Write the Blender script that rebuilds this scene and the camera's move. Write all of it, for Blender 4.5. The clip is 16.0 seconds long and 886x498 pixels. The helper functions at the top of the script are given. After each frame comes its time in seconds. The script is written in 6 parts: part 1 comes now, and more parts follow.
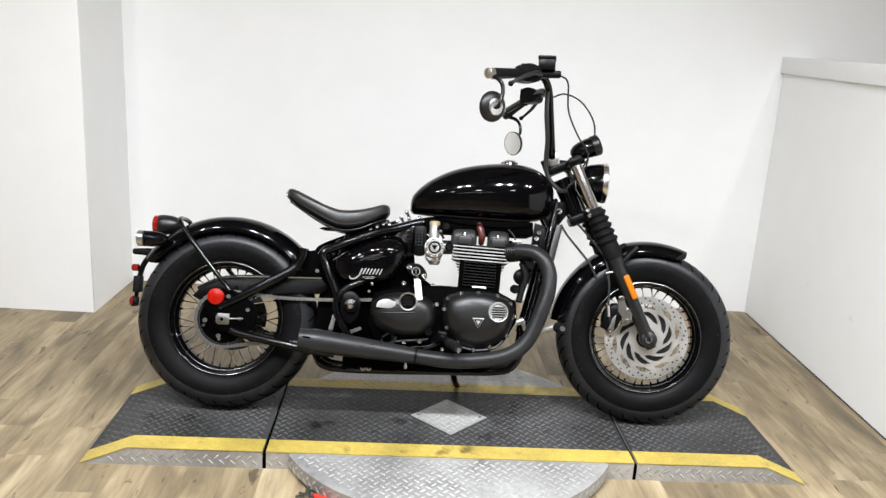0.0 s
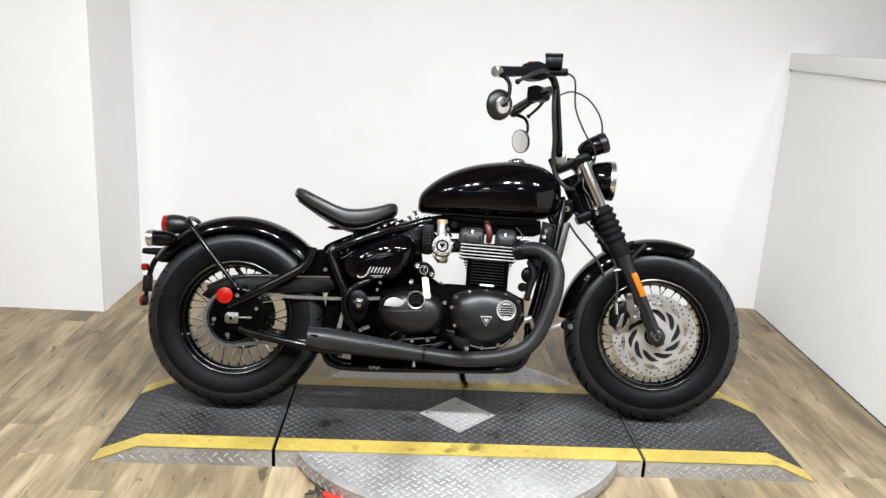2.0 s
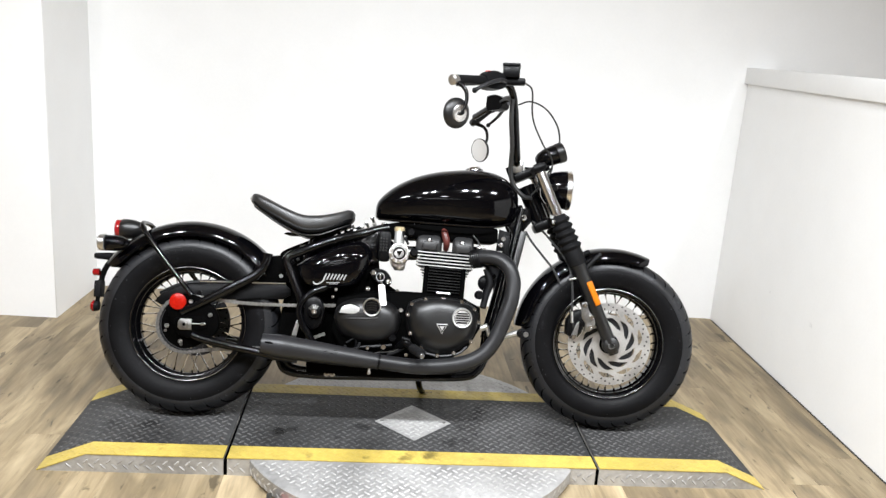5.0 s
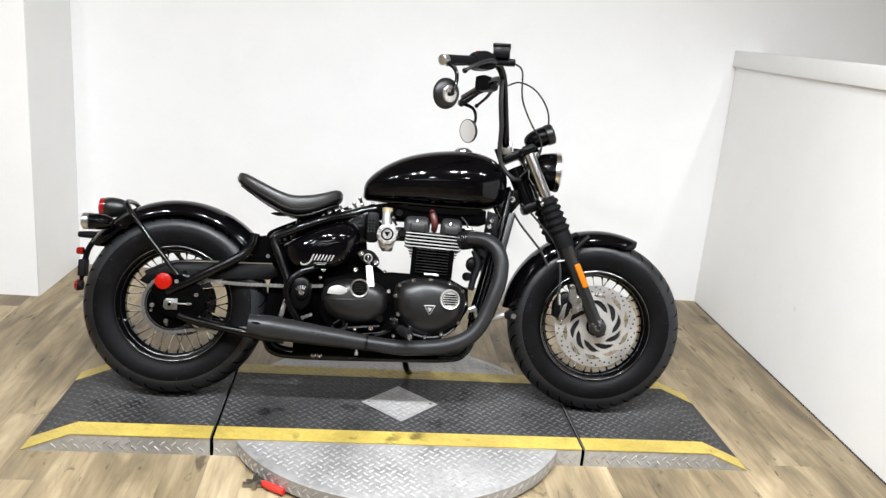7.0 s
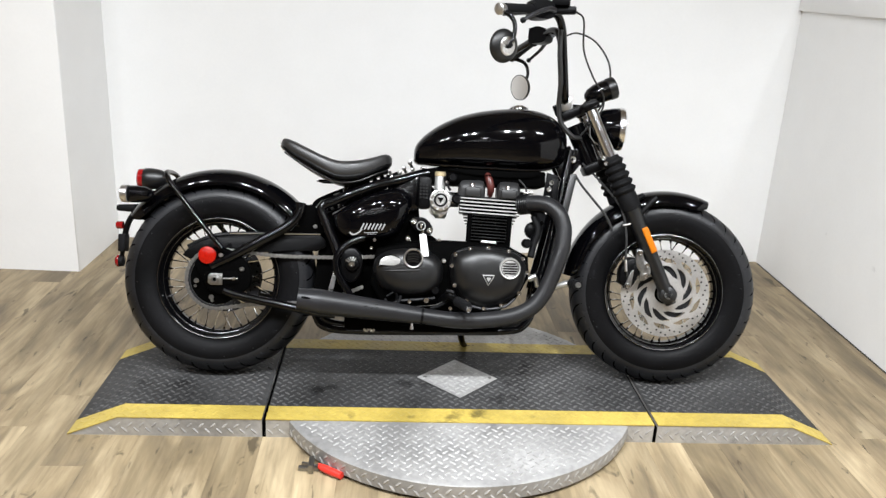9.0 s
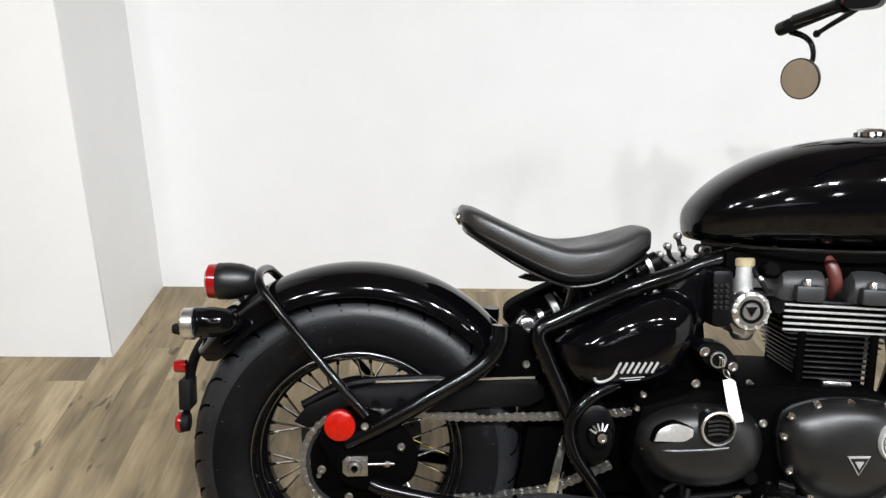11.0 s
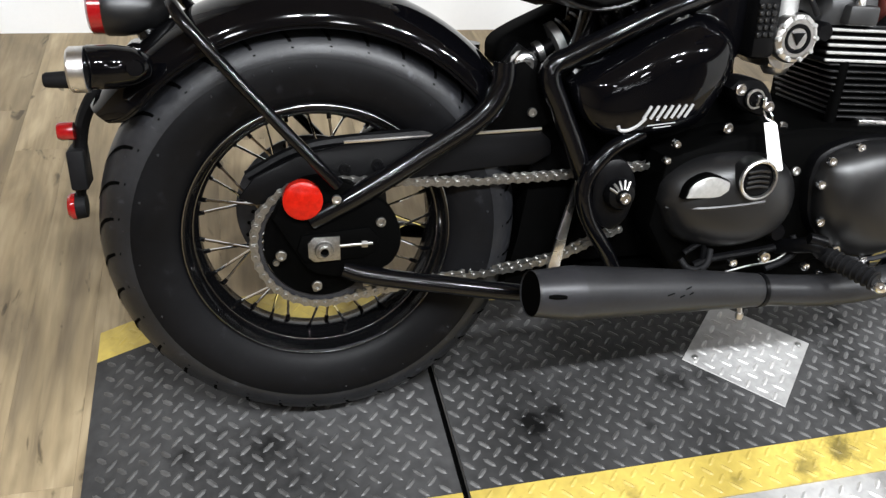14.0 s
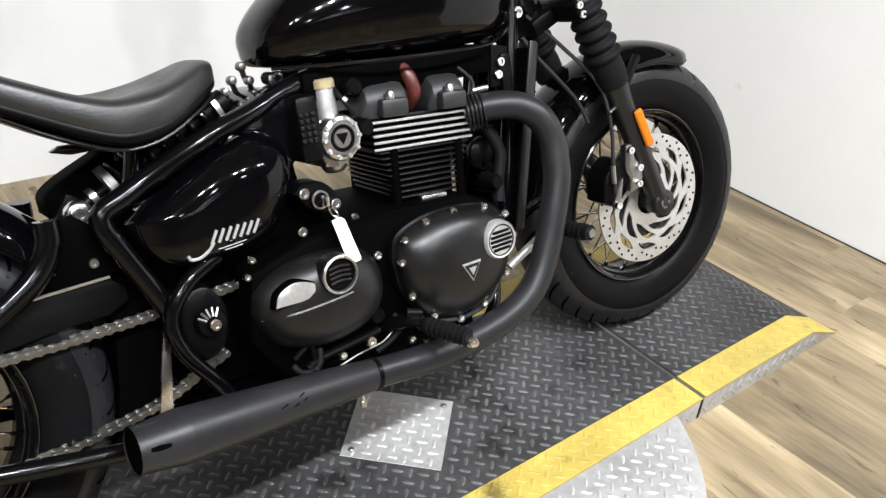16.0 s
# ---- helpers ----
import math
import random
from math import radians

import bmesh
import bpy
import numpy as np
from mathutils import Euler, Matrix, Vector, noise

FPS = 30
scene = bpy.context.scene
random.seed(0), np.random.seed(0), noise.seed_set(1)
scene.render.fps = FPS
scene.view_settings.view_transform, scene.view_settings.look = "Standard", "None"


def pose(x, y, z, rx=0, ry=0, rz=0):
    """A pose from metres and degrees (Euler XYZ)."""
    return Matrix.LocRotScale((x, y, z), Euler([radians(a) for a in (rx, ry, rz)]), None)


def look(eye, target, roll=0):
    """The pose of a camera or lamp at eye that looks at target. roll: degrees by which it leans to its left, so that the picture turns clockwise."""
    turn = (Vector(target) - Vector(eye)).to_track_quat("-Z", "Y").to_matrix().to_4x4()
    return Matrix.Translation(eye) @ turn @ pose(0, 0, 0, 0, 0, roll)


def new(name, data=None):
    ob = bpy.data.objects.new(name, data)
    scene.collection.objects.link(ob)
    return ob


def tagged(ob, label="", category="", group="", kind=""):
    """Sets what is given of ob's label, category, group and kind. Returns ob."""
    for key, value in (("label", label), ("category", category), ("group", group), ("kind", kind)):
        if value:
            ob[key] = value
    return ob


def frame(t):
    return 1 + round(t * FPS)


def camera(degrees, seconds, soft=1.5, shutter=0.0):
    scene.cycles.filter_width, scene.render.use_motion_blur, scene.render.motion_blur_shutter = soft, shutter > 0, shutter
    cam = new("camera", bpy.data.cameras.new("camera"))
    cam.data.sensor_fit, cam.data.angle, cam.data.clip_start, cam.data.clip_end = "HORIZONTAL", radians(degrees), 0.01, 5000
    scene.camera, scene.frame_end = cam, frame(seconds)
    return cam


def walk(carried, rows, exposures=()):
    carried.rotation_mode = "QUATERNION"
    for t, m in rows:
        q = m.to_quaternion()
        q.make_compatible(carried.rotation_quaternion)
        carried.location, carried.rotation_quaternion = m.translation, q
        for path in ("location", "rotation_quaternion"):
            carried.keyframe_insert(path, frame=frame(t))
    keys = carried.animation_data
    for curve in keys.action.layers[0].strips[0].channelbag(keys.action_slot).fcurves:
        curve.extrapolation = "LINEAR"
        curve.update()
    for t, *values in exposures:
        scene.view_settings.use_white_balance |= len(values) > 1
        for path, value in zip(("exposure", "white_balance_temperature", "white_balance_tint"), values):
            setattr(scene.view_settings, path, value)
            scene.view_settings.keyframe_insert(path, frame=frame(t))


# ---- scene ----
cam = camera(57.4, 16.0, 1.42)
PATH = [
    (0, (-0.146, -2.825, 1.439), (-0.035, -0.898, 0.918), 3.5),
    (0.5, (-0.138, -2.825, 1.437), (-0.034, -0.896, 0.917), 3.4),
    (1, (-0.148, -2.825, 1.434), (-0.045, -0.898, 0.908), 3.2),
    (1.5, (-0.14, -2.833, 1.436), (-0.041, -0.905, 0.913), 3.2),
    (2, (-0.143, -2.829, 1.443), (-0.053, -0.902, 0.915), 3.1),
    (2.5, (-0.152, -2.826, 1.438), (-0.057, -0.899, 0.909), 3.2),
    (3, (-0.136, -2.819, 1.441), (-0.017, -0.894, 0.909), 2.9),
    (3.5, (-0.129, -2.822, 1.45), (0.013, -0.893, 0.944), 3.3),
    (4, (-0.146, -2.83, 1.453), (0.021, -0.896, 0.971), 4.3),
    (4.2, (-0.118, -2.839, 1.451), (0.046, -0.905, 0.967), 4.3),
    (6.3, (-0.101, -2.823, 1.427), (0.085, -0.9, 0.907), 4.2),
    (6.5, (-0.11, -2.831, 1.432), (0.079, -0.908, 0.918), 4.6),
    (7, (-0.122, -2.822, 1.44), (0.091, -0.91, 0.895), 5.0),
    (7.5, (-0.101, -2.821, 1.437), (0.111, -0.91, 0.886), 6.2),
    (8, (-0.14, -2.829, 1.433), (0.064, -0.917, 0.883), 5.5),
    (8.2, (-0.133, -2.825, 1.428), (0.059, -0.914, 0.87), 5.0),
    (10.3, (-0.493, -1.86, 1.362), (-0.354, -0.018, 0.596), 0.0),
    (10.5, (-0.553, -1.702, 1.362), (-0.376, 0.134, 0.589), -1.1),
    (11, (-0.65, -1.335, 1.373), (-0.568, 0.504, 0.591), 0.8),
    (11.5, (-0.788, -1.083, 1.361), (-0.428, 0.721, 0.577), 1.2),
    (12, (-0.86, -0.966, 1.324), (-0.523, 0.775, 0.4), 3.4),
    (12.5, (-0.87, -0.967, 1.261), (-0.556, 0.68, 0.17), 5.5),
    (13, (-0.874, -0.997, 1.206), (-0.533, 0.552, -0.012), 6.5),
    (13.5, (-0.882, -1.014, 1.177), (-0.529, 0.476, -0.11), 6.5),
    (14, (-0.851, -1.021, 1.183), (-0.401, 0.456, -0.09), 6.2),
    (14.5, (-0.802, -1.021, 1.194), (-0.125, 0.406, -0.032), 6.9),
    (15, (-0.764, -1.039, 1.198), (0.102, 0.346, 0.044), 6.2),
    (15.5, (-0.708, -1.051, 1.213), (0.308, 0.295, 0.138), 5.5),
    (16, (-0.672, -1.074, 1.231), (0.435, 0.233, 0.197), 5.0),
]
EXPOSURES = [(0, -0.08), (1.5, -0.06), (2.5, -0.02), (3.2, 0.0), (4, 0.14), (6.5, 0.04), (7.5, -0.04), (8.2, -0.08), (10.5, -0.1), (11.5, -0.04), (12, 0.03), (12.5, 0.06), (13, 0.1), (13.5, 0.13), (14.2, 0.06), (14.7, 0.02), (15.5, 0.0), (16, 0.0)]
walk(cam, [(t, look(eye, target, roll)) for t, eye, target, roll in PATH], EXPOSURES)

# ---------------------------------------------------------------- light
world = bpy.data.worlds.new("world")
scene.world = world
world.use_nodes = True
world.node_tree.nodes["Background"].inputs[0].default_value = (0.9, 0.95, 1.0, 1)
world.node_tree.nodes["Background"].inputs[1].default_value = 0.0


def ceiling_lamp(x, y, z, sx, sy, watts, target=None, spread=150, color=(0.935, 0.97, 1.01)):
    d = bpy.data.lights.new("ceiling_lamp", "AREA")
    d.shape, d.size, d.size_y, d.energy, d.color, d.spread = "ELLIPSE", sx, sy, watts, color, radians(spread)
    ob = new("ceiling_lamp", d)
    ob.matrix_world = look((x, y, z), target or (x, y + 0.001, 0))
    return ob


KEY, FRONT_FILL, STRIP = 84, 3, 12
for lx, share in ((-1.85, 0.78), (-0.6, 1.35), (0.65, 1.1), (1.88, 0.77)):
    for dx in (-0.17, 0.17):
        ceiling_lamp(lx + dx, -1.65, 2.88, 0.14, 0.14, KEY * share / 2, spread=175)
# added weak fill row that brightens the deck and the motorcycle's front side
for lx in (-1.5, -0.1, 1.3):
    ceiling_lamp(lx, -3.1, 2.88, 0.24, 0.24, FRONT_FILL, (lx * 0.75, -0.7, 0.0), 88)
for lx, ly in ((-0.5, -4.6), (-1.0, -5.2), (0.1, -5.8)):
    ceiling_lamp(lx, ly, 2.88, 2.2, 0.1, STRIP, spread=170)

# ---------------------------------------------------------------- materials


def material(name, color, rough=0.5, metal=0.0, grain=0.0, scale=60.0, bump=0.0, coat=0.0, vary=0.0, spec=0.5, rough_vary=0.0, stain=0.0, blotch=0.0, blotch_scale=7.0):
    """A node material: colour with fine grain and wide stains, gloss that wavers, fine relief."""
    m = bpy.data.materials.new(name)
    m.use_nodes = True
    nt = m.node_tree
    n, l = nt.nodes, nt.links
    b = n["Principled BSDF"]
    b.inputs["Base Color"].default_value = (*color, 1)
    b.inputs["Roughness"].default_value = rough
    b.inputs["Metallic"].default_value = metal
    b.inputs["Coat Weight"].default_value = coat
    b.inputs["Coat Roughness"].default_value = 0.03
    b.inputs["Specular IOR Level"].default_value = spec
    tc = n.new("ShaderNodeTexCoord")
    fine = n.new("ShaderNodeTexNoise")
    fine.inputs["Scale"].default_value = scale
    fine.inputs["Detail"].default_value = 6
    l.new(tc.outputs["Object"], fine.inputs["Vector"])
    wide = n.new("ShaderNodeTexNoise")
    wide.inputs["Scale"].default_value = scale / 14
    wide.inputs["Detail"].default_value = 4
    l.new(tc.outputs["Object"], wide.inputs["Vector"])
    value = None
    if grain or stain:
        hsv = n.new("ShaderNodeHueSaturation")
        hsv.inputs["Color"].default_value = (*color, 1)
        a = n.new("ShaderNodeMapRange")
        a.inputs["From Min"].default_value, a.inputs["From Max"].default_value = 0.25, 0.75
        a.inputs["To Min"].default_value, a.inputs["To Max"].default_value = 1 - grain, 1 + grain
        l.new(fine.outputs["Fac"], a.inputs["Value"])
        c = n.new("ShaderNodeMapRange")
        c.inputs["From Min"].default_value, c.inputs["From Max"].default_value = 0.3, 0.7
        c.inputs["To Min"].default_value, c.inputs["To Max"].default_value = 1 - stain, 1 + stain
        l.new(wide.outputs["Fac"], c.inputs["Value"])
        mul = n.new("ShaderNodeMath")
        mul.operation = "MULTIPLY"
        l.new(a.outputs[0], mul.inputs[0])
        l.new(c.outputs[0], mul.inputs[1])
        l.new(mul.outputs[0], hsv.inputs["Value"])
        l.new(hsv.outputs[0], b.inputs["Base Color"])
    if blotch:
        spots = n.new("ShaderNodeTexNoise")
        spots.inputs["Scale"].default_value, spots.inputs["Detail"].default_value, spots.inputs["Roughness"].default_value = blotch_scale, 8, 0.65
        l.new(tc.outputs["Object"], spots.inputs["Vector"])
        cut = n.new("ShaderNodeMapRange")
        cut.inputs["From Min"].default_value, cut.inputs["From Max"].default_value = 0.60, 0.70
        cut.inputs["To Min"].default_value, cut.inputs["To Max"].default_value = 1.0, 1.0 - blotch
        l.new(spots.outputs["Fac"], cut.inputs["Value"])
        more = n.new("ShaderNodeMath")
        more.operation = "MULTIPLY"
        l.new(mul.outputs[0], more.inputs[0])
        l.new(cut.outputs[0], more.inputs[1])
        l.new(more.outputs[0], hsv.inputs["Value"])
    if rough_vary:
        r = n.new("ShaderNodeMapRange")
        r.inputs["From Min"].default_value, r.inputs["From Max"].default_value = 0.3, 0.7
        r.inputs["To Min"].default_value, r.inputs["To Max"].default_value = max(0, rough - rough_vary), min(1, rough + rough_vary)
        l.new(wide.outputs["Fac"], r.inputs["Value"])
        l.new(r.outputs[0], b.inputs["Roughness"])
    if bump:
        bn = n.new("ShaderNodeBump")
        bn.inputs["Strength"].default_value = bump
        bn.inputs["Distance"].default_value = 0.002
        l.new(fine.outputs["Fac"], bn.inputs["Height"])
        l.new(bn.outputs[0], b.inputs["Normal"])
    return m


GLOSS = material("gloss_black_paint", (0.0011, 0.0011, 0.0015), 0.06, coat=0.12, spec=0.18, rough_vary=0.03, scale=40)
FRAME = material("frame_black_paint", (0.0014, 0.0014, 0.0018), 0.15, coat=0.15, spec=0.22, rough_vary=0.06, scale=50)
SATIN = material("satin_black_cover", (0.0034, 0.0034, 0.0037), 0.38, spec=0.48, grain=0.12, scale=90, bump=0.05, rough_vary=0.08, stain=0.1)
CASE = material("crankcase_black", (0.0018, 0.0018, 0.0021), 0.38, spec=0.1, grain=0.2, scale=120, bump=0.12, rough_vary=0.1)
# near-black: shade inside holes, gaps and between engine parts is put into this colour
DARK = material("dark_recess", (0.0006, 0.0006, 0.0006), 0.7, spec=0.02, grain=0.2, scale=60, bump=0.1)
MUFFLER = material("matt_black_exhaust", (0.0125, 0.0125, 0.0136), 0.42, spec=0.28, grain=0.12, scale=150, bump=0.06, rough_vary=0.08, stain=0.12)
MUFFLER_TIP = material("grey_exhaust_cone", (0.018, 0.018, 0.02), 0.4, metal=0.2, spec=0.3, grain=0.1, scale=150, bump=0.05, rough_vary=0.08)
RUBBER = material("tyre_rubber", (0.0027, 0.0027, 0.0031), 0.5, spec=0.09, blotch=-2.5, blotch_scale=30.0, grain=0.2, scale=90, bump=0.12, rough_vary=0.1, stain=0.3)
# grey metal for added rings that imitate highlights on the black rims
RIM_GLINT = material("rim_glint_grey", (0.16, 0.16, 0.165), 0.22, metal=1.0, rough_vary=0.05, scale=60)
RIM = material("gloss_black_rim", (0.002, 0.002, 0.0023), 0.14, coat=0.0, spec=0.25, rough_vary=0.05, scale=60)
TREAD = material("scuffed_tread_rubber", (0.0075, 0.0078, 0.0092), 0.42, spec=0.36, blotch=-3.0, blotch_scale=38.0, grain=0.25, scale=110, bump=0.2, rough_vary=0.1, stain=0.35)
GRIP = material("grip_rubber", (0.004, 0.004, 0.0045), 0.65, spec=0.12, grain=0.2, scale=160, bump=0.2)
LEATHER = material("seat_leather", (0.0125, 0.012, 0.012), 0.4, spec=0.55, grain=0.2, scale=260, bump=0.22, rough_vary=0.08, stain=0.15)
CHROME = material("chrome", (0.82, 0.82, 0.83), 0.2, metal=1.0, rough_vary=0.06, scale=60)
ALU = material("brushed_aluminium", (0.62, 0.61, 0.6), 0.3, metal=1.0, grain=0.12, scale=140, bump=0.05, rough_vary=0.1)
ZINC = material("zinc_chain_steel", (0.3, 0.296, 0.285), 0.35, metal=1.0, grain=0.3, scale=300, bump=0.1)
DISC = material("brake_disc_steel", (0.6, 0.592, 0.58), 0.36, metal=0.85, grain=0.12, scale=200, bump=0.04, rough_vary=0.08, stain=0.1)
FORKTUBE = material("fork_tube_chrome", (0.7, 0.7, 0.72), 0.18, metal=1.0, rough_vary=0.05)
SPOKE = material("spoke_steel", (0.68, 0.68, 0.68), 0.08, metal=1.0, rough_vary=0.03)
REDLENS = material("red_lens", (0.2, 0.004, 0.005), 0.12, coat=0.2, grain=0.15, scale=300, bump=0.1)
REFLECTOR = material("red_reflector", (0.29, 0.006, 0.002), 0.25, grain=0.25, scale=160, bump=0.5, spec=0.2)
AMBER = material("amber_reflector", (0.47, 0.135, 0.006), 0.35, grain=0.15, scale=500, bump=0.15, spec=0.2)
LENS = material("clear_lens", (0.75, 0.77, 0.8), 0.08, metal=0.5, grain=0.25, scale=180, coat=0.8, bump=0.1)
MIRROR = material("mirror_glass", (0.85, 0.85, 0.86), 0.015, metal=1.0)
TAG = material("white_paper_tag", (0.82, 0.82, 0.8), 0.6, grain=0.05, scale=100, stain=0.04)
BRASS = material("yellowed_cap", (0.5, 0.41, 0.25), 0.35, metal=0.5, grain=0.15, scale=100)
CAM = material("grey_black_casting", (0.019, 0.019, 0.0195), 0.42, spec=0.35, grain=0.15, scale=110, bump=0.08, rough_vary=0.08, stain=0.15)
COIL = material("red_brown_lead", (0.075, 0.016, 0.013), 0.4, grain=0.2, scale=80)
EMBLEM = material("silver_print", (0.38, 0.38, 0.385), 0.4, metal=0.2)
WHITE = material("white_wall_paint", (0.84, 0.84, 0.835), 0.6, grain=0.01, scale=80, bump=0.05, stain=0.012)
TRIM = material("white_trim_paint", (0.82, 0.82, 0.815), 0.45, grain=0.01, scale=60, stain=0.02)
YELLOW = material("yellow_safety_paint", (0.41, 0.308, 0.066), 0.5, blotch=0.5, blotch_scale=8.0, grain=0.12, scale=70, bump=0.08, stain=0.22, rough_vary=0.1)
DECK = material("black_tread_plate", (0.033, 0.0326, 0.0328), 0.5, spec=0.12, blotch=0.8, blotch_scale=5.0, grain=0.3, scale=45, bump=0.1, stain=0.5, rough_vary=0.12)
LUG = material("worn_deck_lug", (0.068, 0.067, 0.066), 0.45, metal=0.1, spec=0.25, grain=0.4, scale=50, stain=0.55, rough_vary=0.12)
PLATE = material("galvanised_tread_plate", (0.33, 0.325, 0.318), 0.46, metal=0.4, grain=0.15, scale=60, bump=0.06, stain=0.25, rough_vary=0.12, blotch=0.3, blotch_scale=6.0)
PLATE_LUG = material("bright_plate_lug", (0.42, 0.413, 0.404), 0.42, metal=0.45, grain=0.15, scale=80, stain=0.25, rough_vary=0.1)
SKIRT = material("dirty_skirt_plate", (0.4, 0.39, 0.375), 0.5, metal=0.5, grain=0.15, scale=60, bump=0.06, stain=0.3, rough_vary=0.12, blotch=0.4, blotch_scale=9.0)
FIN = material("polished_fin_edge", (0.5, 0.5, 0.49), 0.42, metal=0.7, grain=0.12, scale=160, rough_vary=0.08, stain=0.12)
HANDLE = material("red_vinyl_handle", (0.6, 0.03, 0.02), 0.35, grain=0.1, scale=80)
CABLE = material("black_cable", (0.01, 0.01, 0.01), 0.5, grain=0.1, scale=100)


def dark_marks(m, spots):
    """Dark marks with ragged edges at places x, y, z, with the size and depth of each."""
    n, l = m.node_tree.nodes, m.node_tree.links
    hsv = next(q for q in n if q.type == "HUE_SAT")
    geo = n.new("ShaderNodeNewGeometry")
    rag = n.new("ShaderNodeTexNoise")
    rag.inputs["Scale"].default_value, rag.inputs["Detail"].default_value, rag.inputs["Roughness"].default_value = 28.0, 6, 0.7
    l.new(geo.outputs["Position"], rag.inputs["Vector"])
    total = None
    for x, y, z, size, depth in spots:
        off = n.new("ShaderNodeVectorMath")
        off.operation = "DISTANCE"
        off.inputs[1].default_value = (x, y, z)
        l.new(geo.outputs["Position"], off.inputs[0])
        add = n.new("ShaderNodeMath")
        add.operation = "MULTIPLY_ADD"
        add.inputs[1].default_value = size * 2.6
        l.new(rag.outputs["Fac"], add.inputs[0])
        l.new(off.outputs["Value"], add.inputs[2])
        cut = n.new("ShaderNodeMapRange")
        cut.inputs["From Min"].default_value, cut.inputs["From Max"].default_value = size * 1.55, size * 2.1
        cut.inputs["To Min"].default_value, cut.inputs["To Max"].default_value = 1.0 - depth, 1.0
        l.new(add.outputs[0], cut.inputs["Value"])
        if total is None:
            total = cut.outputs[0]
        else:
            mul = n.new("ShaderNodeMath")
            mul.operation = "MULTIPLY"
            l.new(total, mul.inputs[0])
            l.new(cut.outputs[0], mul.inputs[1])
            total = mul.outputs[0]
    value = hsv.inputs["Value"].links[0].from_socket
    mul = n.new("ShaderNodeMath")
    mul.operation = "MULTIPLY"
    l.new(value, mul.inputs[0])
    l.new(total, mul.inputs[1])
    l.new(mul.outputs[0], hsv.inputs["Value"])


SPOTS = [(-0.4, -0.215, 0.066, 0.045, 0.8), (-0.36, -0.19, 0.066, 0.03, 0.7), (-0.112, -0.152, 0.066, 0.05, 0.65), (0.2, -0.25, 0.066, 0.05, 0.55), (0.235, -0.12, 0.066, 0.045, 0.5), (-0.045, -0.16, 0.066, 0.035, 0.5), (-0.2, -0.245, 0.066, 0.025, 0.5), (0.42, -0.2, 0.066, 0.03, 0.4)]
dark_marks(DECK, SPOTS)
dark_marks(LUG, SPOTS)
dark_marks(YELLOW, [(0.125, -0.347, 0.066, 0.05, 0.6), (0.04, -0.372, 0.066, 0.03, 0.45), (-0.1, -0.375, 0.066, 0.022, 0.45), (0.3, -0.36, 0.066, 0.02, 0.35)])
dark_marks(WHITE, [(1.803, 0.362, 0.35, 0.022, 0.14), (1.82, 0.784, 0.37, 0.012, 0.14)])


